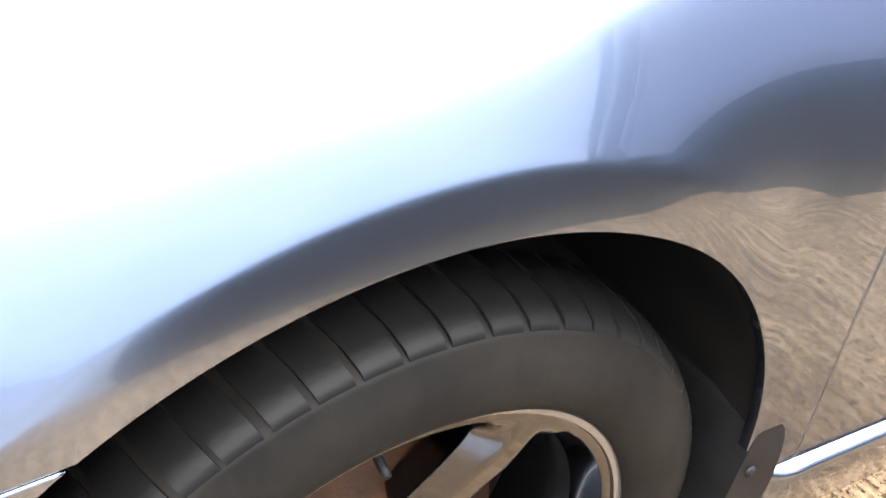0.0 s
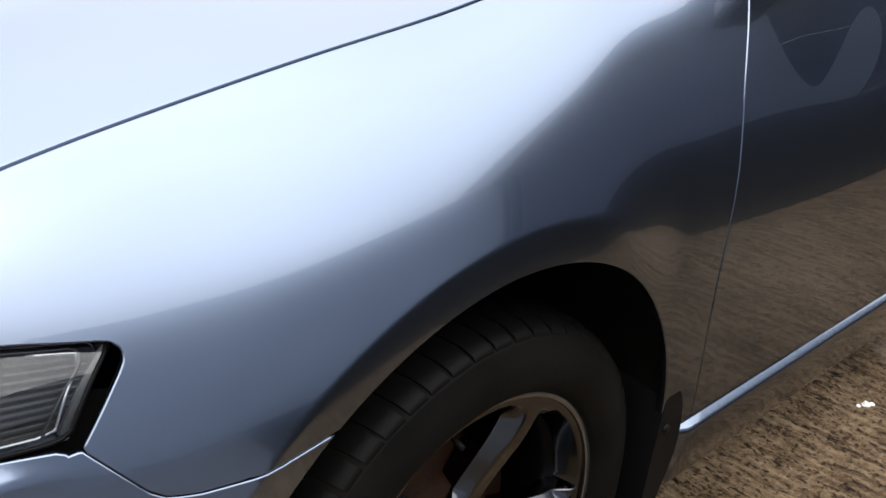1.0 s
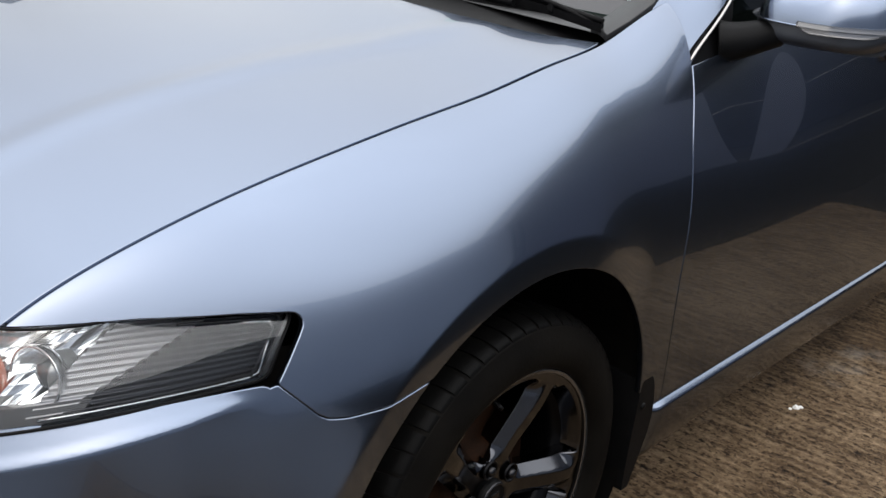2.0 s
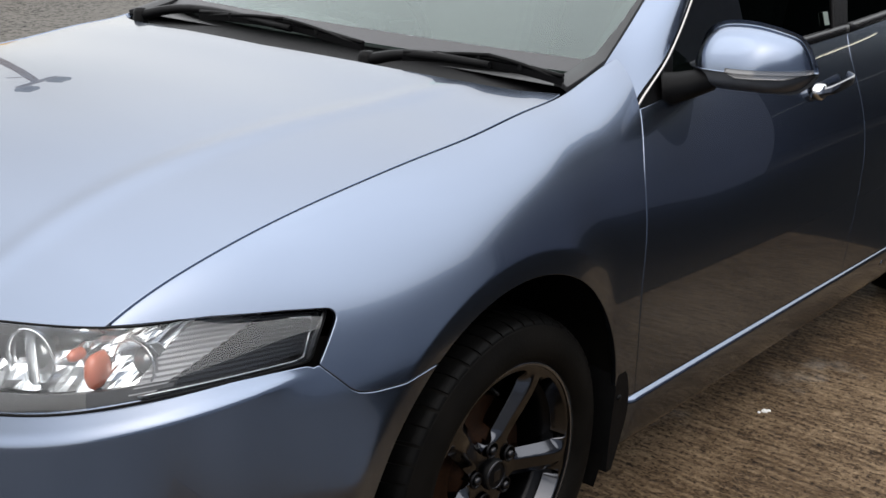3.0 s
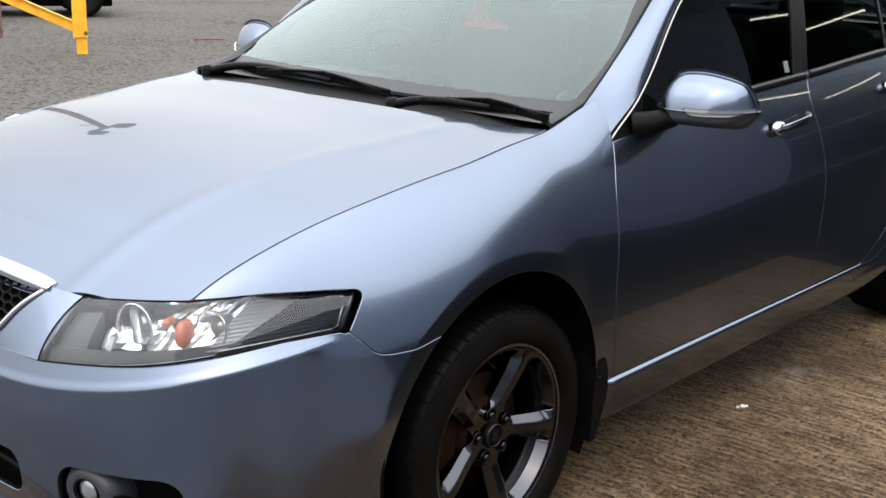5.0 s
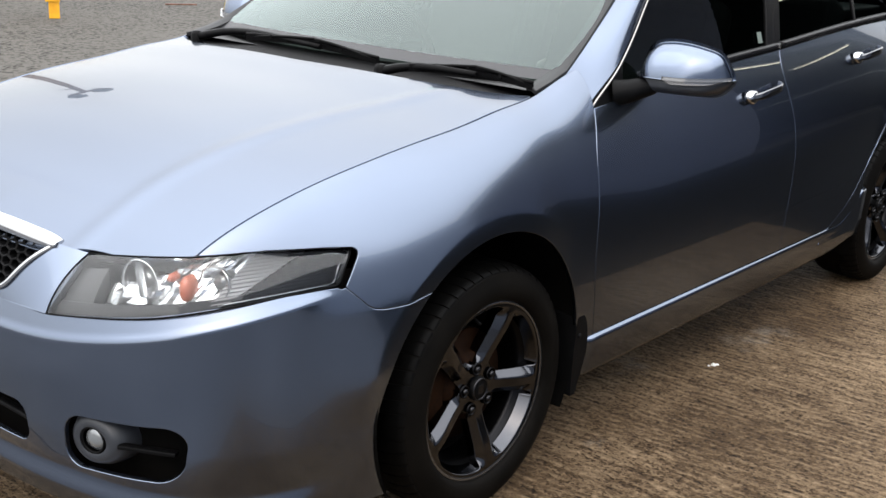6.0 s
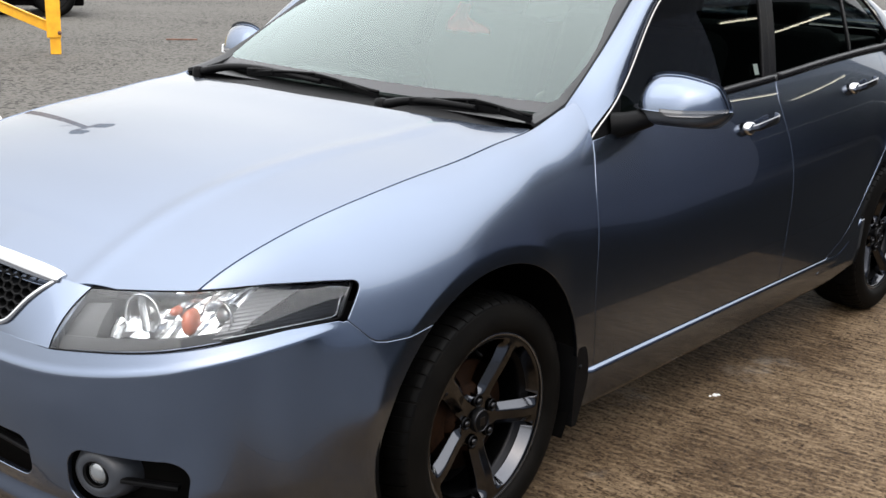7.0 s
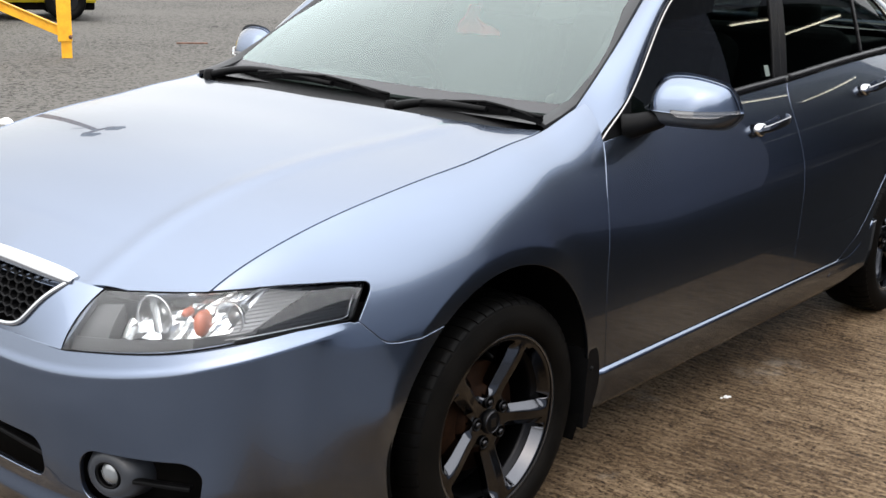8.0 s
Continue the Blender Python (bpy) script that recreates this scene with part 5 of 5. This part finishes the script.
cowl = part("cowl", sheet(cowl_top, np.linspace(0, 1, 14), np.linspace(-1, 1, 50), (), flange=0.02, flip=True), BLACK, car, "black plastic cowl under the windscreen")

def wiper(pivot, knee, tip, blade_a, blade_b):
    arm = part("wiper", tube(curve3(pivot, knee, tip, steps=14), [0.014 - 0.006 * k / 13 for k in range(14)], 8), BLACK, car, "black wiper arm and blade")
    pts = curve3(blade_a, tuple((np.array(blade_a) + np.array(blade_b)) / 2 + np.array((-0.012, 0, 0.012))), blade_b, steps=16)
    part("blade_frame", tube([(x, y, z + 0.008) for x, y, z in pts], 0.005, 6), BLACK, arm)
    bm = bmesh.new()
    rows = [[bm.verts.new((x + dx, y, z + dz)) for dx, dz in ((-0.004, 0.004), (0.006, 0.004), (0.004, -0.010), (-0.003, -0.010))] for x, y, z in pts]
    for a, b in zip(rows, rows[1:]):
        for k in range(4):
            bm.faces.new((a[k], a[(k + 1) % 4], b[(k + 1) % 4], b[k]))
    bm.faces.new(rows[0])
    bm.faces.new(rows[-1])
    bmesh.ops.recalc_face_normals(bm, faces=bm.faces)
    part("blade", bm, BLACK, arm)
    for t in (3, 7, 11):
        part("clip", box(0.016, 0.012, 0.018, (pts[t][0], pts[t][1], pts[t][2] + 0.004), 0.003), BLACK, arm)
    a, c, e = np.array(pts[0]), np.array(pts[8]) + np.array((0.004, 0, 0.015)), np.array(pts[15])
    for lo, side_name in ((a, "lever"), (e, "lever")):
        q = lo + (c - lo) * 0.55 + np.array((0, 0, 0.004))
        part(side_name, tube(curve3(tuple(lo + (c - lo) * 0.12), tuple(q), tuple(c), steps=10), 0.0045, 6), BLACK, arm)
    part("pivot_cap", lathe([(0.0, 0.022), (0.014, 0.020), (0.019, 0.010), (0.020, -0.02)], "z", 20), BLACK, arm, m=Matrix.Translation(pivot))


wiper((-0.262, -0.60, 1.006), (-0.285, -0.40, 1.043), (-0.25, -0.02, 1.040), (-0.265, -0.36, 1.034), (-0.238, 0.22, 1.030))
wiper((-0.228, 0.24, 1.004), (-0.245, 0.36, 1.030), (-0.27, 0.54, 1.030), (-0.235, 0.34, 1.026), (-0.315, 0.69, 1.016))

# ---------------------------------------------------------------- mirrors
INDICATOR = shader("clear_indicator", (0.24, 0.24, 0.245), 0.12, 0.4, 1.0)


mirror_top = cubic((0.0, 1.046), (0.06, 1.080), (0.18, 1.116), (0.36, 1.130), (0.65, 1.127), (0.85, 1.114), (0.95, 1.095), (1.0, 1.070))
mirror_low = cubic((0.0, 1.008), (0.1, 0.992), (0.3, 0.982), (0.7, 0.985), (0.9, 0.997), (1.0, 1.018))
mirror_nose = cubic((0.0, -0.690), (0.12, -0.650), (0.4, -0.636), (0.7, -0.652), (0.88, -0.685), (0.97, -0.715), (1.0, -0.735))


def mirror_shell(u, v):
    """u from the inner end to the outer; v over the front from the top's rear edge to the bottom's."""
    s = np.clip(u, 0, 1)
    y = 0.772 + 0.246 * s
    zt, zb, xn = mirror_top(s), mirror_low(s), mirror_nose(s)
    zc = zt * 0.22 + zb * 0.78
    end = np.sqrt(np.maximum(1 - np.abs(2 * s - 1) ** 12, 0))
    zt, zb = zc + (zt - zc) * end, zc + (zb - zc) * end
    a = np.pi * v
    c, d = np.cos(a), np.sin(a)
    zz = np.where(c >= 0, zc + (zt - zc) * np.abs(c) ** 0.95, zc - (zc - zb) * np.abs(c) ** 0.7)
    zz = zz - 0.003 * (1 - smooth(0.0, 0.26, v))
    back = -0.750 - 0.02 * s
    return back + (xn - back) * (0.35 + 0.65 * end) * np.abs(d) ** 0.80, y + 0 * v, zz


for leaf, side in ((front_door, 1), (front_door_r, -1)):
    def put(name, bm, material, parent, label=""):
        return part(name, bm if side > 0 else mirrored(bm), material, parent, label)

    us = 0.5 - 0.5 * np.cos(np.linspace(0, np.pi, 40))
    split = lambda y: 1.030 + 0.004 * np.clip((y - 0.90) / 0.12, 0, 1)
    bm = sheet(mirror_shell, us, np.linspace(0.12, 1, 40), (lambda x, y, z: z - split(y),), flange=0.010, flip=False)
    mir = put("wing_mirror", bm, PAINT, car, "body-coloured wing mirror with clear indicator strip")
    bm = sheet(mirror_shell, us, np.linspace(0, 1, 40), (lambda x, y, z: split(y) - 0.0035 - z,), flange=0.008, flip=False)
    put("lower_shell", bm, FOG_PLASTIC, mir, "dark lower mirror shell")

    def lens_skin(u, v):
        x, y, z = mirror_shell(u, v)
        return x + 0.0035, y + 0.002, z

    bm = sheet(lens_skin, us, np.linspace(0, 1, 60), (lambda x, y, z: split(y) + 0.006 - z, lambda x, y, z: z - split(y) + 0.009 * np.clip((y - 0.880) / 0.02, 0, 1) * np.clip((1.006 - y) / 0.03 + 0.35, 0, 1), lambda x, y, z: y - 0.880, lambda x, y, z: x + 0.745), flange=0.005, flip=False)
    put("indicator", bm, INDICATOR, mir, "clear indicator strip")
    b = box(0.012, 0.190, 0.074, (-0.752, 0.890, 1.048), 0.005, 2, turn=pose(0, 0, 0, 0, 0, 6))
    put("mirror_glass", b, CHROME, mir)
    b = tube(curve3((-0.585, 0.760, 0.980), (-0.61, 0.790, 0.987), (-0.665, 0.835, 1.006), steps=12), [0.040 - 0.014 * k / 11 for k in range(12)], 16)
    put("mirror_stalk", b, BLACK, mir)

# ---------------------------------------------------------------- cabin
def seat(y):
    root = part("seat", box(0.52, 0.52, 0.20, (-1.12, y, 0.50), 0.07, 4), SEAT, car, "dark cloth seat")
    part("backrest", box(0.16, 0.50, 0.66, (-1.42, y, 0.86), 0.06, 4, turn=pose(0, 0, 0, 0, -16, 0)), SEAT, root)
    part("headrest", box(0.10, 0.26, 0.17, (-1.53, y, 1.265), 0.045, 4, turn=pose(0, 0, 0, 0, -8, 0)), SEAT, root)
    for d in (-0.06, 0.06):
        part("headrest_post", tube([(-1.51, y + d, 1.10), (-1.525, y + d, 1.22)], 0.006, 8), CHROME, root)


seat(0.37)
seat(-0.37)
rear = part("rear_bench", box(0.50, 1.30, 0.20, (-2.02, 0, 0.52), 0.07, 4), SEAT, car, "dark cloth rear bench")
part("backrest", box(0.16, 1.28, 0.62, (-2.34, 0, 0.86), 0.06, 4, turn=pose(0, 0, 0, 0, -20, 0)), SEAT, rear)
for y in (-0.36, 0.36):
    part("headrest", box(0.10, 0.26, 0.15, (-2.47, y, 1.19), 0.045, 4), SEAT, rear)
part("parcel_shelf", box(0.45, 1.25, 0.04, (-2.66, 0, 1.09), 0.01), DASH, car)
# dashboard with rounded brow
bm = bmesh.new()
prof = [(-0.33, 1.00), (-0.45, 1.005), (-0.60, 0.99), (-0.72, 0.965), (-0.78, 0.93), (-0.80, 0.86), (-0.76, 0.70), (-0.70, 0.55)]
rows = []
for s in np.linspace(-1, 1, 31):
    hood = 0.035 * math.exp(-(((s * 0.68 + 0.37) / 0.17) ** 4))
    rows.append([bm.verts.new((x, s * 0.68, z + hood * (1 if -0.79 < x < -0.55 else 0))) for x, z in prof])
for a, b in zip(rows, rows[1:]):
    for k in range(len(prof) - 1):
        bm.faces.new((a[k], a[k + 1], b[k + 1], b[k])).smooth = True
bmesh.ops.recalc_face_normals(bm, faces=bm.faces)
part("dashboard", bm, DASH, car)
ring = lathe([(0.185 + 0.014 * math.cos(a), 0.014 * math.sin(a)) for a in np.linspace(0, 2 * math.pi, 11)[:-1]], "x", 48, closed=True)
m = Matrix.Translation((-0.93, -0.37, 0.965)) @ pose(0, 0, 0, 0, 24, 0)
sw = part("steering_wheel", ring, BLACK, car, "black steering wheel on the right", m)
b = box(0.05, 0.13, 0.11, (0.02, 0, -0.01), 0.02, 3)
part("airbag_cover", b, BLACK, sw)
for a in (10, 170, 270):
    part("spoke", box(0.015, 0.13, 0.03, (0.012, 0.11 * math.cos(radians(a)), 0.11 * math.sin(radians(a))), 0.005, turn=pose(0, 0, 0, a, 0, 0)), BLACK, sw)
part("steering_column", tube([(-0.91, -0.37, 0.955), (-0.72, -0.37, 0.87)], 0.045, 12), BLACK, car)
part("rear_view_mirror", box(0.03, 0.22, 0.06, (-1.02, 0, 1.335), 0.015, 3), BLACK, car)
# red garment hung over a seat back
bm = bmesh.new()
rows = []
for s in np.linspace(-1, 1, 15):
    wide = s
    row = []
    for t in np.linspace(0, 1, 14):
        z = 1.215 - 0.105 * t
        half_w = 0.025 + 0.075 * smooth(0.45, 0.85, t) + 0.02 * t
        x = -1.395 + 0.03 * t + 0.01 * math.sin(7 * s + 5 * t)
        row.append(bm.verts.new((x, -0.425 + 0.035 * smooth(0.4, 0.9, t) + wide * half_w * 0.85, z)))
    rows.append(row)
for a, b in zip(rows, rows[1:]):
    for k in range(13):
        bm.faces.new((a[k], a[k + 1], b[k + 1], b[k])).smooth = True
bmesh.ops.recalc_face_normals(bm, faces=bm.faces)
red = part("red_garment", bm, RED)
mod = red.modifiers.new("cloth thickness", "SOLIDIFY")
mod.thickness = 0.012
tagged(red, "red cloth draped over a dark seat", "garment")

# ---------------------------------------------------------------- yard: trestle, post, far car, litter
YELLOW = shader("yellow_painted_steel", (0.72, 0.36, 0.01), 0.45)
mottle(YELLOW, (0.5952, 0.2688, 0.00768), (0.768, 0.4032, 0.0144), 9, fine=0.25, fine_scale=90, bump=0.0006, rough=(0.35, 0.6))
RUSTY = shader("rusted_steel", (0.16, 0.06, 0.03), 0.8)
mottle(RUSTY, (0.054, 0.021, 0.012), (0.18, 0.09, 0.06), 14, fine=0.4, fine_scale=120, bump=0.001)


def channel(length, w, d, t=0.012):
    """A steel channel along z."""
    bm = box(w, t, length, (0, d / 2, length / 2), 0.003, 1)
    bm = box(t, d, length, (-w / 2 + t / 2, 0, length / 2), 0.003, 1, bm)
    return box(t, d, length, (w / 2 - t / 2, 0, length / 2), 0.003, 1, bm)


face = math.degrees(math.atan2(-10.1 - 2.4, -5.5 - 2.07)) - 90
stand = thing("steel_trestle", "yellow painted steel trestle standing on tarmac", "trestle", Matrix.Translation((-5.09, -9.36, -0.004)) @ pose(0, 0, 0, 0, 0, face))


def leg(x, y):
    root = part("leg", box(0.155, 0.12, 0.95, (x, y, 0.66), 0.006), YELLOW, stand)
    part("foot", box(0.115, 0.09, 0.24, (x + 0.012, y, 0.12), 0.004), YELLOW, root)
    part("pin", lathe([(0.0, 0.075), (0.022, 0.075), (0.022, -0.075), (0.0, -0.075)], steps=12), RUSTY, root, m=Matrix.Translation((x + 0.06, y, 0.24)))
    return root


leg(0, 0)
leg(-1.12, -1.1)
b = box(1.15, 0.05, 0.11, (0.55, 0, 0), 0.004)
b = box(1.15, 0.10, 0.014, (0.55, 0, 0.05), 0.003, 1, b)
part("brace", b, YELLOW, stand, m=Matrix.Translation((0.02, 0.0, 0.27)) @ pose(0, 0, 0, 0, 24, 0) @ pose(0, 0, 0, 0, 0, 180))
part("top_beam", box(2.2, 0.14, 0.14, (-0.5, -0.05, 1.20), 0.006), YELLOW, stand)
PX, PY = -5.25, -11.6
post = thing("lamp_post", "rusty brown steel post with a twin lamp head", "lamp post", Matrix.Translation((PX, PY, -0.004)) @ pose(0, 0, 0, 0, 0, 27))
part("upright", box(0.13, 0.11, 5.3, (0, 0, 2.65), 0.006), RUSTY, post)
part("crossbar", box(1.25, 0.10, 0.10, (0, 0, 5.25), 0.008), RUSTY, post)
part("bracket", box(0.62, 0.05, 0.05, (0.22, 0, 4.75), 0.006, turn=pose(0, 0, 0, 0, 30, 0)), RUSTY, post)
for d in (-0.55, 0.55):
    part("floodlight", box(0.42, 0.28, 0.20, (d, 0.05, 5.42), 0.04, 2, turn=pose(0, 0, 0, 20, 0, 0)), BLACK, post)

FAR_PAINT = shader("yellow_car_paint", (0.585, 0.4524, 0.0078), 0.3, 0.0, 0.8)
far = thing("yellow_car", "bright yellow car parked across the yard", "car", Matrix.Translation((-8.13, -14.68, 0)) @ pose(0, 0, 0, 0, 0, -25))
bm = bmesh.new()
prof = [(0.0, 0.28), (0.05, 0.55), (0.25, 0.72), (0.9, 0.85), (1.55, 1.35), (2.7, 1.42), (3.5, 0.98), (3.95, 0.92), (4.1, 0.60), (4.05, 0.28)]
rows = []
for s in np.linspace(-1, 1, 13):
    k = 1 - 0.10 * abs(s) ** 4
    rows.append([bm.verts.new((x - 0.62, s * 0.85 * (1 - 0.18 * max(0, (z - 0.85)) / 0.6), 0.28 + (z - 0.28) * k)) for x, z in prof])
for a, b in zip(rows, rows[1:]):
    for k in range(len(prof)):
        bm.faces.new((a[k], a[(k + 1) % len(prof)], b[(k + 1) % len(prof)], b[k])).smooth = True
bm.faces.new(rows[0])
bm.faces.new(rows[-1])
bmesh.ops.recalc_face_normals(bm, faces=bm.faces)
bmesh.ops.bevel(bm, geom=[e for e in bm.edges if len(e.link_faces) == 2 and e.calc_face_angle(0) > 1.0], offset=0.04, segments=2, affect="EDGES")
part("body", bm, FAR_PAINT, far)
part("underbody", box(3.7, 1.5, 0.16, (1.28, 0, 0.24), 0.03), VOID, far)
for wx in (-0.12, 2.45):
    for wy in (0.78, -0.78):
        w = part("wheel", lathe([(0.0, 0.06), (0.19, 0.07), (0.2, 0.09), (0.29, 0.09), (0.31, 0.06), (0.31, -0.09), (0.2, -0.09), (0.0, -0.09)], steps=40), RUBBER, far, m=Matrix.Translation((wx, wy, 0.31)) @ pose(0, 0, 0, 0, 0, 0 if wy > 0 else 180))
        part("hubcap", lathe([(0.0, 0.075), (0.16, 0.082), (0.185, 0.076)], steps=30), ALLOY, w)
for wy in (0.62, -0.62):
    part("headlight", box(0.10, 0.32, 0.13, (-0.55, wy, 0.62), 0.03, 3), CLEAR, far)
part("bumper_trim", box(0.05, 1.5, 0.08, (-0.61, 0, 0.36), 0.02), BLACK, far)

WHITE = shader("white_plastic", (0.80, 0.80, 0.78), 0.5)
mottle(WHITE, (0.70, 0.70, 0.68), (0.84, 0.84, 0.83), 15, bump=0.0005, fine_scale=120)
b = bmesh.new()
bmesh.ops.create_icosphere(b, subdivisions=3, radius=0.055)
for w in b.verts:
    n = noise.noise(w.co * 14)
    w.co = Vector((w.co.x * 1.2, w.co.y, max(w.co.z * 0.75 + 0.03 * n + 0.035, 0.0)))
for f in b.faces:
    f.smooth = True
b.transform(Matrix.Translation((-2.20, -5.50, -0.004)))
tagged(part("plastic_sack", b, WHITE), "crumpled white plastic sack lying on the tarmac", "sack")

for dx, dy, size in ((0.0, 0.0, 0.020), (0.022, -0.012, 0.012), (-0.018, 0.012, 0.013)):
    b = bmesh.new()
    bmesh.ops.create_icosphere(b, subdivisions=2, radius=size)
    for w in b.verts:
        w.co = w.co * (1 + 0.5 * noise.noise(w.co * 70 + Vector((dx * 90, dy * 70, 0))))
        w.co.z = max(w.co.z * 0.6 + size * 0.3, 0)
    b.transform(Matrix.Translation((-1.285 + dx * 0.7, 0.815 + dy * 0.7, 0.0)) @ Matrix.Scale(0.42, 4))
    tagged(part("paper_scrap", b, WHITE), "small crumpled white scrap on the concrete", "litter", "scraps by the car")

# ---------------------------------------------------------------- workshop across from the car's left side
CLAD = shader("dark_steel_cladding", (0.02, 0.024, 0.036), 0.55)
mottle(CLAD, (0.020, 0.024, 0.040), (0.034, 0.041, 0.060), 1.5, fine=0.2, fine_scale=30, rough=(0.45, 0.7))
# Indoor gloom is painted into these near-black wall and floor colours.
INSIDE = shader("gloom_dark_wall", (0.05, 0.05, 0.052), 0.8)
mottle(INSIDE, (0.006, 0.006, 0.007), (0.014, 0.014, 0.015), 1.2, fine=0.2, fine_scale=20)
FLOOR = shader("gloom_dark_floor", (0.05, 0.045, 0.04), 0.6)
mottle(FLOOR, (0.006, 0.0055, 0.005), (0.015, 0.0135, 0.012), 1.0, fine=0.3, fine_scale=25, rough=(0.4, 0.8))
WY, WX0, WX1 = 4.6, -16.0, -3.8
# Unseen wall, added and tinted to give the wing a mid-blue reflection.
PALE = shader("pale_grey_cladding", (0.20, 0.215, 0.24), 0.5)
mottle(PALE, (0.22, 0.25, 0.31), (0.31, 0.345, 0.41), 0.9, fine=0.2, fine_scale=20, rough=(0.4, 0.65))


def structure(name, bm, material, label, category):
    return tagged(part(name, bm, material), label, category, kind="structure")


def ribbed_wall(x0, x1, z0, z1, y):
    bm = box(x1 - x0, 0.16, z1 - z0, ((x0 + x1) / 2, y + 0.1, (z0 + z1) / 2))
    for x in np.arange(x0 + 0.1, x1 - 0.05, 0.25):
        bm = box(0.06, 0.03, z1 - z0 - 0.01, (x, y + 0.006, (z0 + z1) / 2), 0.008, 1, bm)
    return bm




def prism(outline, y0, y1):
    """A wall with the outline of (x, z) points, from y0 to y1."""
    bm = bmesh.new()
    a = [bm.verts.new((x, y0, z)) for x, z in outline]
    b = [bm.verts.new((x, y1, z)) for x, z in outline]
    bm.faces.new(a)
    bm.faces.new(b[::-1])
    for k in range(len(a)):
        n = (k + 1) % len(a)
        bm.faces.new((a[k], b[k], b[n], a[n]))
    bmesh.ops.recalc_face_normals(bm, faces=bm.faces)
    return bm


structure("wall_yard", prism([(WX1, 0.0), (WX1, 2.36), (0.5, 2.8), (9.5, 2.8), (9.5, 0.0)], WY + 0.02, WY + 0.18), PALE, "unseen pale blue-grey wall added to tone the wing's reflection", "wall")
RIDGE = (-9.5, 6.7)
# Unseen cladding, added and tinted so wing and door mirror navy.
BLUE = shader("slate_blue_cladding", (0.055, 0.064, 0.095), 0.55)
mottle(BLUE, (0.052, 0.062, 0.099), (0.078, 0.092, 0.140), 1.3, fine=0.2, fine_scale=30, rough=(0.45, 0.7))
bm = prism([(WX1, 0.0), (WX1, 2.35), (-6.2, 3.6), (-8.4, 3.6), (-8.4, 0.0)], WY + 0.02, WY + 0.2)
structure("wall_front", bm, BLUE, "unseen slate blue workshop front added to tone reflections", "wall")
structure("wall_front_end", ribbed_wall(WX1, WX1 + 0.5, 0, 2.35, WY), BLUE, "slate blue ribbed steel pier of the workshop", "wall")
bm = prism([(WX1 + 0.5, 2.35), (-6.2, 4.5), RIDGE, (WX0, 2.4), (WX0, 2.3), (-13.0, 3.6), (-6.2, 3.6), (WX1, 2.35)], WY + 0.02, WY + 0.2)
structure("wall_gable", bm, CLAD, "dark steel gable over the workshop doorway", "wall")
bm = prism([(WX1 + 0.6, 2.4), (-6.2, 4.6), (-9.5, 6.82), (-9.5, 6.68), (-6.2, 4.47), (WX1 + 0.6, 2.27)], WY - 0.15, 15.3)
structure("roof_slope", bm, CLAD, "dark steel workshop roof slope", "roof")
bm = prism([(WX0 - 0.1, 2.35), (-9.5, 6.82), (-9.5, 6.68), (WX0 - 0.1, 2.22)], WY - 0.15, 15.3)
structure("roof_slope_far", bm, CLAD, "dark steel workshop roof slope", "roof")
structure("wall_back", prism([(-3.0, 0), (-3.0, 2.2), (-6.2, 4.35), (-9.5, 6.6), (-16.0, 2.2), (-16.0, 0)], 15.0, 15.2), INSIDE, "rear workshop wall with the gloom painted in", "wall")
structure("wall_side", box(0.2, 10.6, 2.2, (-16.1, 9.9, 1.1)), INSIDE, "side workshop wall with the gloom painted in", "wall")
structure("wall_end", box(0.2, 10.2, 2.2, (-2.95, 9.9, 1.1)), INSIDE, "end workshop wall with the gloom painted in", "wall")
structure("floor", box(12.8, 10.2, 0.1, (-9.5, 9.95, -0.052)), FLOOR, "workshop floor with the gloom painted in", "floor")
TUBE = bpy.data.materials.new("lit_tube")
TUBE.use_nodes = True
principled(TUBE).inputs["Emission Color"].default_value = (1.0, 0.93, 0.72, 1)
principled(TUBE).inputs["Emission Strength"].default_value = 10.0
for x, y, turn in ((-10.9, 5.25, 0), (-13.9, 5.7, 90)):
    lamp = thing("strip_light", "lit fluorescent strip light under the workshop roof", "light", Matrix.Translation((x, y, 3.55)) @ pose(0, 0, 0, 0, 0, turn), "workshop strip lights")
    part("tube", lathe([(0.0, -0.65), (0.019, -0.65), (0.019, 0.65), (0.0, 0.65)], "x", 12), TUBE, lamp)
    part("batten", box(1.4, 0.10, 0.05, (0, 0, 0.05), 0.01), WHITE, lamp)
    for d in (-0.5, 0.5):
        part("hanger", tube([(d, 0, 0.07), (d, 0, 0.20 if turn else 1.9)], 0.005, 6), BLACK, lamp)

bar = thing("rusty_bar", "thin rusty steel bar lying on the tarmac", "bar", Matrix.Translation((-7.32, -9.98, 0.004)) @ pose(0, 0, 0, 0, 0, -31))
part("rod", lathe([(0.0, -0.2), (0.012, -0.2), (0.012, 0.2), (0.0, 0.2)], "x", 10), RUSTY, bar)
